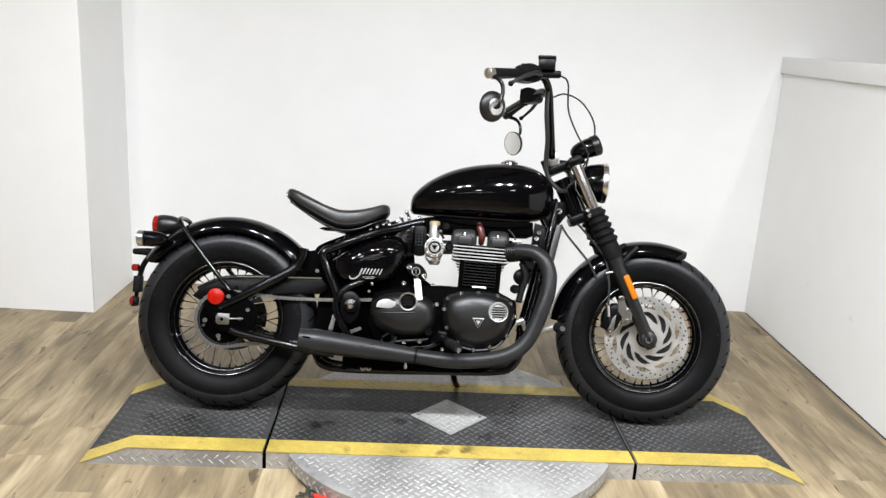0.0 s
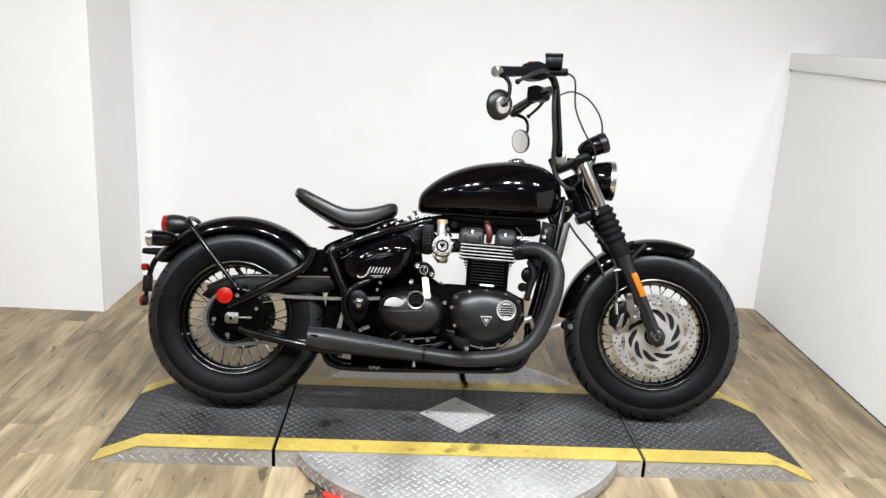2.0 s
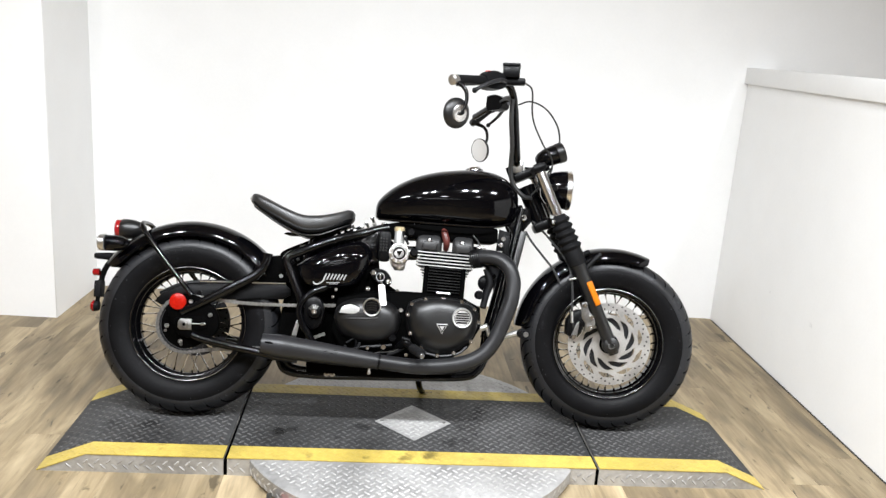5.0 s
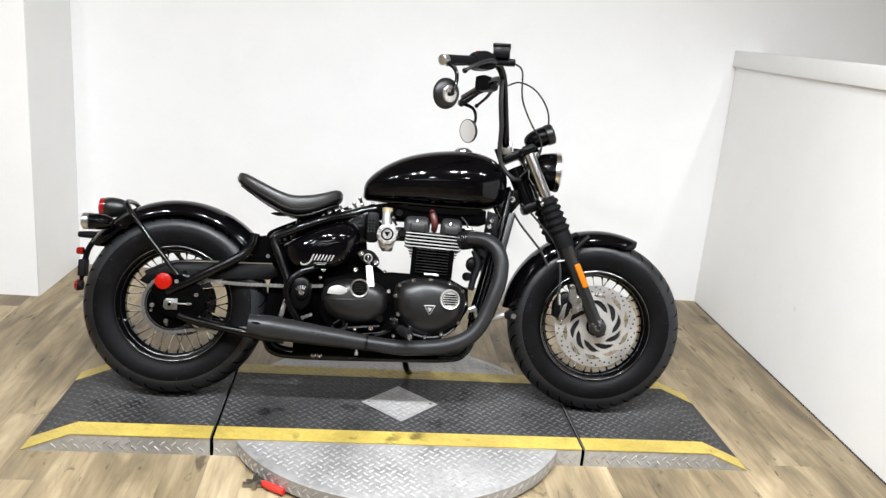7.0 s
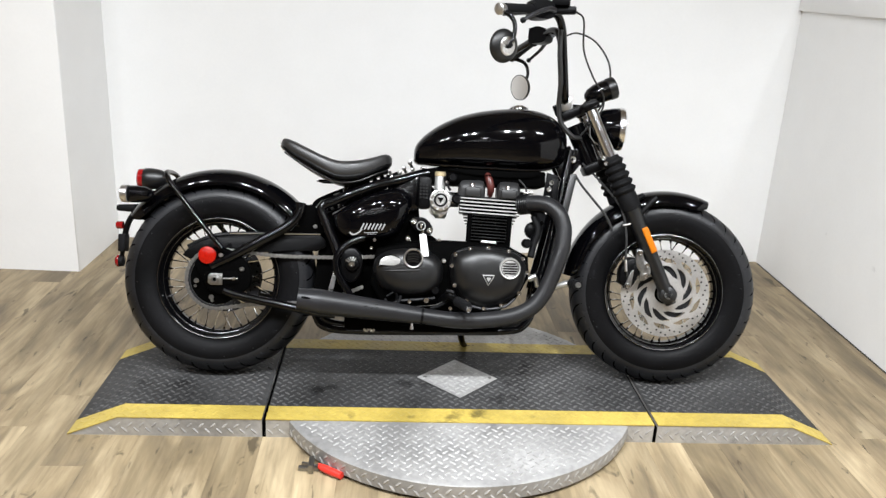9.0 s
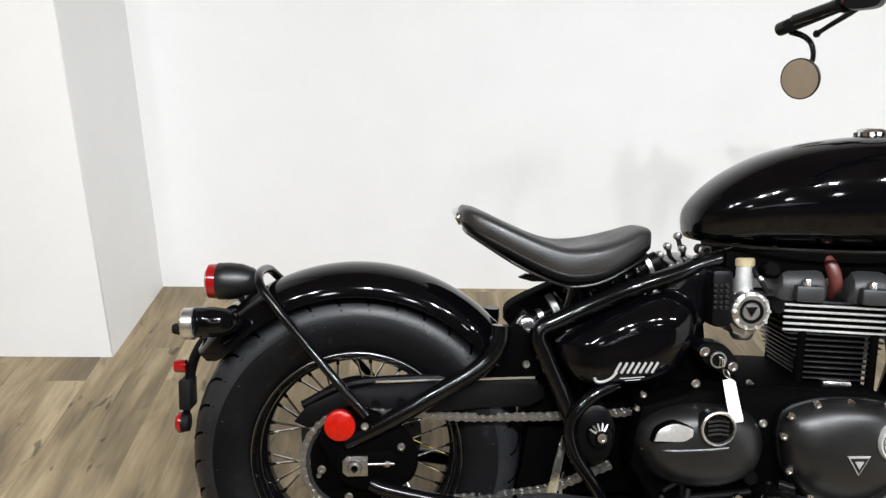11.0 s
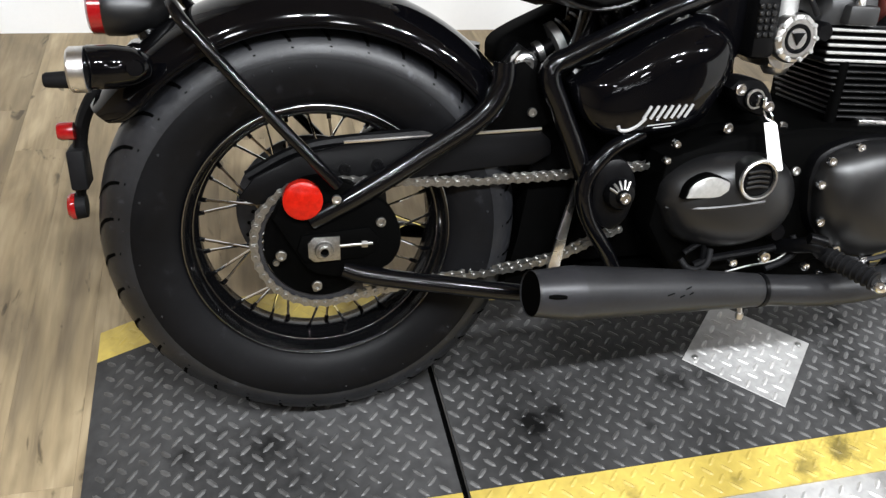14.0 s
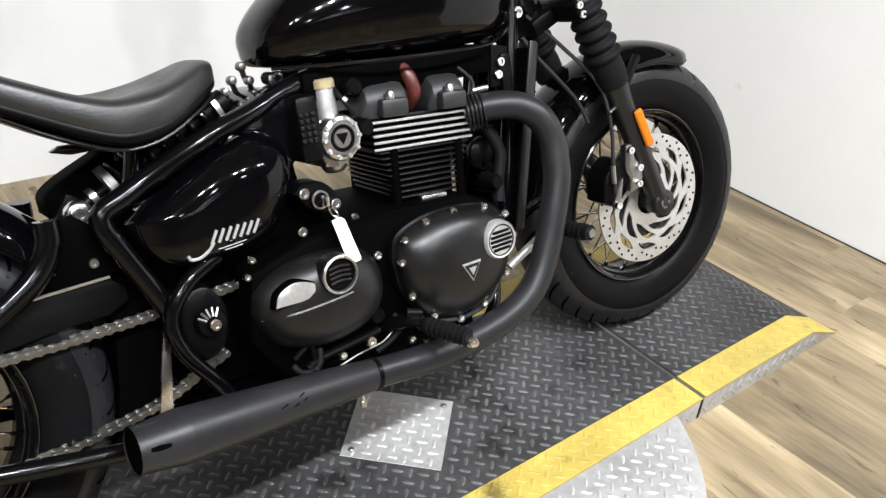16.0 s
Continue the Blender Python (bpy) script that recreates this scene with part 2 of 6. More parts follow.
def wood_material():
    """Vinyl planks with a long grain, patches of grey and tan, and knots; each plank differs."""
    m = bpy.data.materials.new("oak_vinyl_plank")
    m.use_nodes = True
    n, l = m.node_tree.nodes, m.node_tree.links
    b = n["Principled BSDF"]
    b.inputs["Roughness"].default_value = 0.42
    b.inputs["Specular IOR Level"].default_value = 0.22
    geo = n.new("ShaderNodeNewGeometry")
    info = n.new("ShaderNodeObjectInfo")
    shift = n.new("ShaderNodeVectorMath")
    shift.operation = "MULTIPLY_ADD"
    comb = n.new("ShaderNodeCombineXYZ")
    l.new(info.outputs["Random"], comb.inputs[0])
    l.new(info.outputs["Random"], comb.inputs[1])
    l.new(geo.outputs["Random Per Island"], comb.inputs[2])
    shift.inputs[1].default_value = (37.0, 61.0, 11.0)
    l.new(comb.outputs[0], shift.inputs[0])
    l.new(geo.outputs["Position"], shift.inputs[2])
    stretch = n.new("ShaderNodeMapping")
    stretch.inputs["Scale"].default_value = (7.5, 1.9, 1.0)
    l.new(shift.outputs[0], stretch.inputs["Vector"])
    wide = n.new("ShaderNodeTexNoise")
    wide.inputs["Scale"].default_value, wide.inputs["Detail"].default_value, wide.inputs["Distortion"].default_value = 1.0, 5, 0.8
    l.new(stretch.outputs[0], wide.inputs["Vector"])
    fine_map = n.new("ShaderNodeMapping")
    fine_map.inputs["Scale"].default_value = (70.0, 6.0, 1.0)
    l.new(shift.outputs[0], fine_map.inputs["Vector"])
    fine = n.new("ShaderNodeTexNoise")
    fine.inputs["Scale"].default_value, fine.inputs["Detail"].default_value, fine.inputs["Distortion"].default_value = 1.0, 6, 0.4
    l.new(fine_map.outputs[0], fine.inputs["Vector"])
    ramp = n.new("ShaderNodeValToRGB")
    e = ramp.color_ramp.elements
    e[0].position, e[0].color = 0.30, (0.149, 0.116, 0.0745, 1)
    e[1].position, e[1].color = 0.68, (0.405, 0.324, 0.204, 1)
    mid = ramp.color_ramp.elements.new(0.5)
    mid.color = (0.268, 0.2075, 0.124, 1)
    l.new(wide.outputs["Fac"], ramp.inputs["Fac"])
    mix = n.new("ShaderNodeMix")
    mix.data_type, mix.blend_type = "RGBA", "MULTIPLY"
    mix.inputs["Factor"].default_value = 0.42
    l.new(ramp.outputs["Color"], mix.inputs["A"])
    fr = n.new("ShaderNodeValToRGB")
    fr.color_ramp.elements[0].position, fr.color_ramp.elements[0].color = 0.3, (0.55, 0.52, 0.5, 1)
    fr.color_ramp.elements[1].position, fr.color_ramp.elements[1].color = 0.6, (1, 1, 1, 1)
    l.new(fine.outputs["Fac"], fr.inputs["Fac"])
    l.new(fr.outputs["Color"], mix.inputs["B"])
    # darker streaks with a firm edge, and small knots
    layer = mix
    for scale, low, high, depth, bend in (((26.0, 1.5, 1.0), 0.50, 0.62, 0.84, 1.6), ((24.0, 9.0, 1.0), 0.63, 0.70, 0.4, 0.7), ((5.0, 0.8, 1.0), 0.46, 0.60, 0.86, 1.0)):
        place = n.new("ShaderNodeMapping")
        place.inputs["Scale"].default_value = scale
        l.new(shift.outputs[0], place.inputs["Vector"])
        noise = n.new("ShaderNodeTexNoise")
        noise.inputs["Scale"].default_value, noise.inputs["Detail"].default_value, noise.inputs["Distortion"].default_value = 1.0, 6, bend
        l.new(place.outputs[0], noise.inputs["Vector"])
        cut = n.new("ShaderNodeMapRange")
        cut.inputs["From Min"].default_value, cut.inputs["From Max"].default_value = low, high
        cut.inputs["To Min"].default_value, cut.inputs["To Max"].default_value = 1.0, depth
        l.new(noise.outputs["Fac"], cut.inputs["Value"])
        tint = n.new("ShaderNodeMix")
        tint.data_type, tint.blend_type = "RGBA", "MULTIPLY"
        tint.inputs["Factor"].default_value = 1.0
        l.new(layer.outputs["Result"], tint.inputs["A"])
        l.new(cut.outputs[0], tint.inputs["B"])
        layer = tint
    hsv = n.new("ShaderNodeHueSaturation")
    val = n.new("ShaderNodeMapRange")
    val.inputs["To Min"].default_value, val.inputs["To Max"].default_value = 0.84, 1.16
    l.new(info.outputs["Random"], val.inputs["Value"])
    l.new(val.outputs[0], hsv.inputs["Value"])
    l.new(layer.outputs["Result"], hsv.inputs["Color"])
    l.new(hsv.outputs[0], b.inputs["Base Color"])
    bn = n.new("ShaderNodeBump")
    bn.inputs["Strength"].default_value, bn.inputs["Distance"].default_value = 0.15, 0.001
    l.new(fine.outputs["Fac"], bn.inputs["Height"])
    l.new(bn.outputs[0], b.inputs["Normal"])
    return m


WOOD = wood_material()

# ---------------------------------------------------------------- mesh helpers


# how far in from their drawn depth the motorcycle's outer pieces sit, in metres
INBOARD = dict.fromkeys(("throttle_body", "throttle_disc", "disc_groove", "disc_badge", "scallop", "throttle_tower", "tower_cap", "float_bowl", "tank_bolt", "tank_mount", "seat_fitting"), 0.04)
INBOARD |= dict.fromkeys(("cylinder_barrel", "barrel_fin", "barrel_column", "barrel_tag", "cylinder_head", "head_fin", "fin_edge", "cam_cover", "head_block", "head_bolt", "spark_lead", "clutch_cover", "cover_flange", "cover_bolt"), 0.015)
INBOARD |= dict.fromkeys(("ignition_switch", "lock", "lock_ring", "switch_screw", "key", "tag", "tag_eyelet", "cover_screw", "sprocket_cover", "intake_boot", "boot_ridge"), 0.022)
INBOARD |= dict.fromkeys(("swingarm_upper_tube", "swingarm_lower_tube", "axle_carrier", "axle_slot", "axle_block", "axle_nut", "axle_bore", "swingarm_gusset", "gusset_bolt", "adjuster_bolt", "carrier_bolt", "side_reflector", "stay_bolt", "turn_signal"), 0.014)
INBOARD |= {"side_cover": 0.035, "chain_guard": 0.03, "lower_cradle": 0.035, "cradle_bolt": 0.03, "guard_lip": 0.03, "guard_bolt": 0.03, "seat_lever": 0.04, "shock_eye": 0.04, "eye_bolt": 0.04, "pivot_hoop": 0.01, "pivot_plate": 0.01, "linkage_tab": 0.05, "frame_rail": 0.012}


def part(name, bm, mat, parent=None, label="", m=None, sharp=38):
    """Links a bmesh as one mesh object under a thing or a part."""
    dy = INBOARD.get(name, 0.0)
    if dy:
        far = min(v.co.y for v in bm.verts) > 0
        bmesh.ops.translate(bm, verts=bm.verts, vec=(0, -dy if far else dy, 0))
    if m is not None:
        bm.transform(m)
    bmesh.ops.recalc_face_normals(bm, faces=bm.faces)
    for fc in bm.faces:
        fc.smooth = True
    for ed in bm.edges:
        if len(ed.link_faces) == 2 and ed.calc_face_angle(0) > radians(sharp):
            ed.smooth = False
    me = bpy.data.meshes.new(name)
    bm.to_mesh(me)
    bm.free()
    me.materials.append(mat)
    ob = new(name, me)
    if parent:
        ob.parent = parent
    if label:
        ob["label"] = label
    return ob


def shared(name, mesh, parent, m):
    ob = new(name, mesh)
    ob.parent = parent
    ob.matrix_local = m
    return ob


def join(*bms):
    out = bms[0]
    for b in bms[1:]:
        me = bpy.data.meshes.new("tmp")
        b.to_mesh(me)
        b.free()
        out.from_mesh(me)
        bpy.data.meshes.remove(me)
    return out


def box(x0, x1, y0, y1, z0, z1, bevel=0.0, seg=2):
    bm = bmesh.new()
    bmesh.ops.create_cube(bm, size=1, matrix=Matrix.LocRotScale(((x0 + x1) / 2, (y0 + y1) / 2, (z0 + z1) / 2), None, (x1 - x0, y1 - y0, z1 - z0)))
    if bevel:
        bmesh.ops.bevel(bm, geom=bm.edges[:], offset=bevel, segments=seg, profile=0.5, affect="EDGES")
    return bm


def loft(rings, closed=True, caps=True):
    bm = bmesh.new()
    vs = [[bm.verts.new(p) for p in ring] for ring in rings]
    k = len(rings[0])
    for a, b in zip(vs, vs[1:]):
        for i in range(k if closed else k - 1):
            j = (i + 1) % k
            bm.faces.new((a[i], a[j], b[j], b[i]))
    if caps:
        bm.faces.new(vs[0][::-1])
        bm.faces.new(vs[-1])
    return bm


def smooth_line(pts, per=8):
    """A Catmull-Rom line through the points."""
    p = [Vector(q) for q in pts]
    p = [p[0] * 2 - p[1], *p, p[-1] * 2 - p[-2]]
    out = []
    for i in range(1, len(p) - 2):
        for s in range(per):
            t = s / per
            a, b, c, d = p[i - 1], p[i], p[i + 1], p[i + 2]
            out.append(0.5 * (2 * b + (c - a) * t + (2 * a - 5 * b + 4 * c - d) * t * t + (3 * b - a - 3 * c + d) * t ** 3))
    out.append(p[-2])
    return out


def tube(pts, r, seg=12, per=8, caps=True, straight=False):
    """A round tube along a line; r is a radius or one radius a point."""
    line = [Vector(q) for q in pts] if straight else smooth_line(pts, per)
    n = len(line)
    if isinstance(r, (int, float)):
        rad = [r] * n
    else:
        rad = [float(v) for v in np.interp(np.linspace(0, 1, n), np.linspace(0, 1, len(r)), r)]
    rings, up = [], None
    for i, q in enumerate(line):
        d = (line[min(i + 1, n - 1)] - line[max(i - 1, 0)]).normalized()
        if up is None:
            up = d.orthogonal().normalized()
        up = (up - d * up.dot(d)).normalized()
        w = d.cross(up)
        rings.append([q + rad[i] * (math.cos(a) * up + math.sin(a) * w) for a in (2 * math.pi * k / seg for k in range(seg))])
    return loft(rings, caps=caps)


def lathe(profile, centre=(0, 0, 0), axis="y", seg=48, closed=False):
    """Turns (radius, offset) pairs about an axis through centre."""
    c = Vector(centre)
    rings = []
    for k in range(seg):
        a = 2 * math.pi * k / seg
        ca, sa = math.cos(a), math.sin(a)
        ring = []
        for r, o in profile:
            v = {"y": (r * ca, o, r * sa), "x": (o, r * ca, r * sa), "z": (r * ca, r * sa, o)}[axis]
            ring.append(c + Vector(v))
        rings.append(ring)
    bm = bmesh.new()
    vs = [[bm.verts.new(p) for p in ring] for ring in rings]
    k = len(profile)
    for i in range(seg):
        a, b = vs[i], vs[(i + 1) % seg]
        for j in range(k if closed else k - 1):
            bm.faces.new((a[j], a[(j + 1) % k], b[(j + 1) % k], b[j]))
    bmesh.ops.remove_doubles(bm, verts=bm.verts, dist=1e-6)
    return bm


def rod(a, b, r, seg=12, bevel=0.0):
    """A capped round bar from a to b."""
    return tube([a, b], r, seg, straight=True)


def plate(outline, y0, y1, bevel=0.003, seg=2, plane="xz"):
    """A slab with an outline in the side plane, from y0 to y1, its edges rounded."""
    bm = bmesh.new()
    if plane == "xz":
        lo = [bm.verts.new((x, y0, z)) for x, z in outline]
        hi = [bm.verts.new((x, y1, z)) for x, z in outline]
    else:
        lo = [bm.verts.new((x, z, y0)) for x, z in outline]
        hi = [bm.verts.new((x, z, y1)) for x, z in outline]
    bm.faces.new(lo)
    bm.faces.new(hi[::-1])
    k = len(outline)
    for i in range(k):
        bm.faces.new((lo[i], lo[(i + 1) % k], hi[(i + 1) % k], hi[i]))
    if bevel:
        rim = [e for e in bm.edges if abs(e.verts[0].co[1 if plane == "xz" else 2] - e.verts[1].co[1 if plane == "xz" else 2]) < 1e-9]
        bmesh.ops.bevel(bm, geom=rim, offset=bevel, segments=seg, profile=0.5, affect="EDGES")
    return bm


def blob(outline, v_in, v_out, steps=6, shrink=0.35, power=2.2, per=5):
    """A cover: an outline that swells from v_in to v_out with a rounded shoulder (outline smoothed)."""
    pts = smooth_line([(x, 0, z) for x, z in outline + outline[:1]], per)[:-1]
    cx = sum(p.x for p in pts) / len(pts)
    cz = sum(p.z for p in pts) / len(pts)
    rings = [[(p.x, v_in, p.z) for p in pts]]
    for s in range(steps + 1):
        u = s / steps
        k = 1 - shrink * (1 - (1 - u ** power) ** (1 / power))
        v = v_in + (v_out - v_in) * (0.35 + 0.65 * math.sin(u * math.pi / 2))
        rings.append([(cx + (p.x - cx) * k, v, cz + (p.z - cz) * k) for p in pts])
    rings.append([(cx + (p.x - cx) * (1 - shrink) * 0.5, v_out + (v_out - v_in) * 0.03, cz + (p.z - cz) * (1 - shrink) * 0.5) for p in pts])
    return loft(rings)


def bolt(name, p, r, parent, mat=None, depth=0.006, m=None, label=""):
    """A cap screw whose head faces the right-hand side (-y)."""
    x, y, z = p
    bm = lathe([(0, -depth * 0.55), (r * 0.45, -depth * 0.55), (r * 0.5, -depth), (r * 0.85, -depth), (r, -depth * 0.8), (r, 0), (0, 0)], p, seg=14)
    return part(name, bm, mat or CHROME, parent, label, m)

# ---------------------------------------------------------------- the room
D = 0.065  # height of the platform's deck


def structure(name, bm, mat, label, category, parent=None):
    ob = part(name, bm, mat, parent)
    return tagged(ob, label, category, kind="structure")


floor = structure("floor", box(-4.2, 4.2, -7.2, 2.0, -0.12, -0.004), WOOD, "tan and grey wood-look plank floor, matt and slightly worn", "floor")
ROOM = -1.6  # the bay stands slightly askew to the platform


def bay(bm):
    """Turns a piece drawn square to the bay about the bay's back left corner."""
    bm.transform(pose(-1.587, 1.532, 0, 0, 0, ROOM))
    return bm


BAY_W, BAY_D = 3.42, 0.532
TRIM_Z0, TRIM_Z1 = 1.325, 1.41
structure("wall_back", bay(box(-0.1, 5.72, 0.0, 0.18, -0.02, 2.95)), WHITE, "white painted smooth wall behind the motorcycle", "wall")
structure("wall_left", bay(box(-2.5, -0.018, -BAY_D, 0.18, -0.02, 2.95, 0.004, 1)), WHITE, "white painted wall projecting into the room beside the bay", "wall")
structure("wall_right", bay(box(BAY_W, BAY_W + 0.12, -3.4, -0.0005, -0.02, TRIM_Z0 + 0.01)), WHITE, "white painted low side wall of the display bay", "wall")
structure("trim_right", bay(box(BAY_W - 0.02, BAY_W + 0.14, -3.42, -0.0015, TRIM_Z0, TRIM_Z1, 0.003, 2)), TRIM, "white painted cap board along the top of the low side wall", "trim")
structure("joint_right", bay(box(BAY_W - 0.006, BAY_W - 0.0005, -3.3, -0.03, 0.0, 0.003)), DECK, "thin dark joint between the floor and the side wall", "joint")
# unseen shell added to close the room; its beige tints mirror reflections
GREY = material("unseen_beige_wall", (0.29, 0.236, 0.17), 0.7, grain=0.05, scale=30, stain=0.1)
structure("wall_front", box(-4.2, 4.2, -7.3, -7.15, 0, 2.95), GREY, "unseen beige wall added behind the camera", "wall")
# added wall out of view, tan so that the mirror glass reflects beige
TAN = material("unseen_tan_wall", (0.36, 0.288, 0.2), 0.7, grain=0.05, scale=30, stain=0.1)
structure("wall_far_left", box(-4.2, -4.1, -7.15, 1.8, 0, 2.95), TAN, "unseen tan wall added for the mirror's beige reflection", "wall")
structure("wall_far_right", box(4.1, 4.2, -7.15, 1.8, 0, 2.95), GREY, "unseen beige wall added at the far side", "wall")
structure("ceiling", box(-4.2, 4.2, -7.3, 1.8, 2.95, 3.05), GREY, "unseen plain beige-grey ceiling that closes the room", "ceiling")


# ---------------------------------------------------------------- tread plate
def lug_field(u0, u1, v0, v1, place, pitch=0.036, keep=None, length=0.0275, width=0.0088, high=0.002):
    """Raised lugs of tread plate in two slanting directions; place(u, v, h) gives the point."""
    verts, faces = [], []
    nu, nv = int((u1 - u0) / pitch * 2) + 1, int((v1 - v0) / pitch * 2) + 1
    for i in range(nu):
        for j in range(nv):
            if (i + j) % 2:
                continue
            u, v = u0 + (i + 0.5) * pitch / 2, v0 + (j + 0.5) * pitch / 2
            if u > u1 - 0.006 or v > v1 - 0.006 or (keep and not keep(u, v)):
                continue
            a = radians(45 if i % 2 else -45)
            c, s = math.cos(a), math.sin(a)
            base = len(verts)
            for q, w, h in ((-0.5, 0, -0.0002), (-0.25, -0.5, -0.0002), (0.25, -0.5, -0.0002), (0.5, 0, -0.0002), (0.25, 0.5, -0.0002), (-0.25, 0.5, -0.0002), (-0.25, 0, 1), (0.25, 0, 1)):
                x, y = q * length, w * width
                verts.append(place(u + c * x - s * y, v + s * x + c * y, h * high if h > 0 else h))
            b = base
            faces += [(b, b + 1, b + 6), (b + 1, b + 2, b + 7, b + 6), (b + 2, b + 3, b + 7), (b + 3, b + 4, b + 7), (b + 4, b + 5, b + 6, b + 7), (b + 5, b, b + 6)]
    me = bpy.data.meshes.new("tread")
    me.from_pydata(verts, [], faces)
    return me


def lugs(name, me, mat, parent):
    me.materials.append(mat)
    ob = new(name, me)
    ob.parent = parent
    ob["kind"] = "stuff"
    return ob


PX, PY = 0.07, -0.109  # centre of the platform
Y_F, Y_FI, Y_RI, Y_R = PY - 0.294, PY - 0.213, PY + 0.214, PY + 0.292  # stripe edges
SEAM_L, SEAM_R = PX - 0.626, PX + 0.622

platform = tagged(new("turntable_platform"), "low steel turntable platform with black tread deck and yellow edge stripes", "platform")
part("base", box(SEAM_L + 0.006, SEAM_R - 0.006, Y_F + 0.002, Y_R - 0.002, 0.0, D - 0.003), SKIRT, platform, "bare tread-plate skirt")
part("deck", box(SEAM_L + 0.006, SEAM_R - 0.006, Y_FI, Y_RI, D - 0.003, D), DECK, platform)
for name, y0, y1 in (("front_stripe", Y_F, Y_FI), ("rear_stripe", Y_RI, Y_R)):
    part("stripe", box(SEAM_L + 0.006, SEAM_R - 0.006, y0, y1, D - 0.003, D + 0.0004), YELLOW, platform, "yellow painted edge stripe, scuffed")
part("turntable_disc", lathe([(0, D - 0.004), (0.591, D - 0.004), (0.601, D - 0.008), (0.601, 0.012), (0.586, 0.004), (0, 0.004)], (PX - 0.008, PY - 0.025, 0), "z", 96), PLATE, platform, "round bare tread-plate disc")
DIA = 0.1405
# black filler strips paint the shade inside the ramp gaps
for sx in (SEAM_L, SEAM_R):
    part("seam_strip", box(sx - 0.0055, sx + 0.0055, Y_F + 0.004, Y_R - 0.004, 0.0, D - 0.012), DARK, platform, "black gap at the ramp's joint")
dia_shape = [(PX - DIA, PY), (PX, PY - DIA), (PX + DIA, PY), (PX, PY + DIA)]
part("diamond_plate", plate(dia_shape, D, D + 0.0028, 0.0008, 1, "xy"), PLATE, platform, "bright bare diamond-shaped tread plate")
inside = lambda u, v, k=1.0: abs(u - PX) + abs(v - PY) < DIA * k
top = lambda u, v, h: (u, v, D + h)
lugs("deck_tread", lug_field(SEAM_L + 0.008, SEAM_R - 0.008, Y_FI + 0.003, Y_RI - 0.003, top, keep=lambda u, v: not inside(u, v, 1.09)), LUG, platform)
lugs("stripe_tread", lug_field(SEAM_L + 0.008, SEAM_R - 0.008, Y_F + 0.006, Y_FI - 0.004, lambda u, v, h: (u, v, D + 0.0004 + h * 0.7)), YELLOW, platform)
lugs("stripe_tread", lug_field(SEAM_L + 0.008, SEAM_R - 0.008, Y_RI + 0.004, Y_R - 0.004, lambda u, v, h: (u, v, D + 0.0004 + h * 0.7)), YELLOW, platform)
lugs("diamond_tread", lug_field(PX - DIA, PX + DIA, PY - DIA, PY + DIA, lambda u, v, h: (u, v, D + 0.0028 + h), keep=lambda u, v: inside(u, v, 0.9)), PLATE_LUG, platform)
in_disc = lambda u, v: (u - PX + 0.008) ** 2 + (v - PY + 0.025) ** 2 < 0.578 ** 2
lugs("disc_tread", lug_field(PX - 0.6, PX + 0.6, PY - 0.63, Y_F - 0.004, lambda u, v, h: (u, v, D - 0.004 + h), keep=in_disc), PLATE_LUG, platform)
lugs("disc_tread", lug_field(PX - 0.6, PX + 0.6, Y_R + 0.008, PY + 0.6, lambda u, v, h: (u, v, D - 0.004 + h), keep=in_disc), PLATE_LUG, platform)
lugs("rim_tread", lug_field(3.55 * 0.601, 5.88 * 0.601, 0.012, D - 0.012, lambda u, v, h: (PX - 0.008 + (0.601 + h) * math.cos(u / 0.601), PY - 0.025 + (0.601 + h) * math.sin(u / 0.601), v)), PLATE_LUG, platform)
lugs("skirt_tread", lug_field(SEAM_L + 0.01, PX - 0.55, 0.01, D - 0.006, lambda u, v, h: (u, Y_F + 0.002 - h, v)), PLATE_LUG, platform)
lugs("skirt_tread", lug_field(PX + 0.535, SEAM_R - 0.01, 0.01, D - 0.006, lambda u, v, h: (u, Y_F + 0.002 - h, v)), PLATE_LUG, platform)
for sx in (-1, 1):
    for dx, dy in ((0.114, 0.0),):
        part("screw", lathe([(0, 0.0045), (0.004, 0.0045), (0.006, 0.003), (0.006, 0.0), (0, 0)], (PX + sx * dx, PY + dy, D + 0.0028), "z", 12), ZINC, platform)


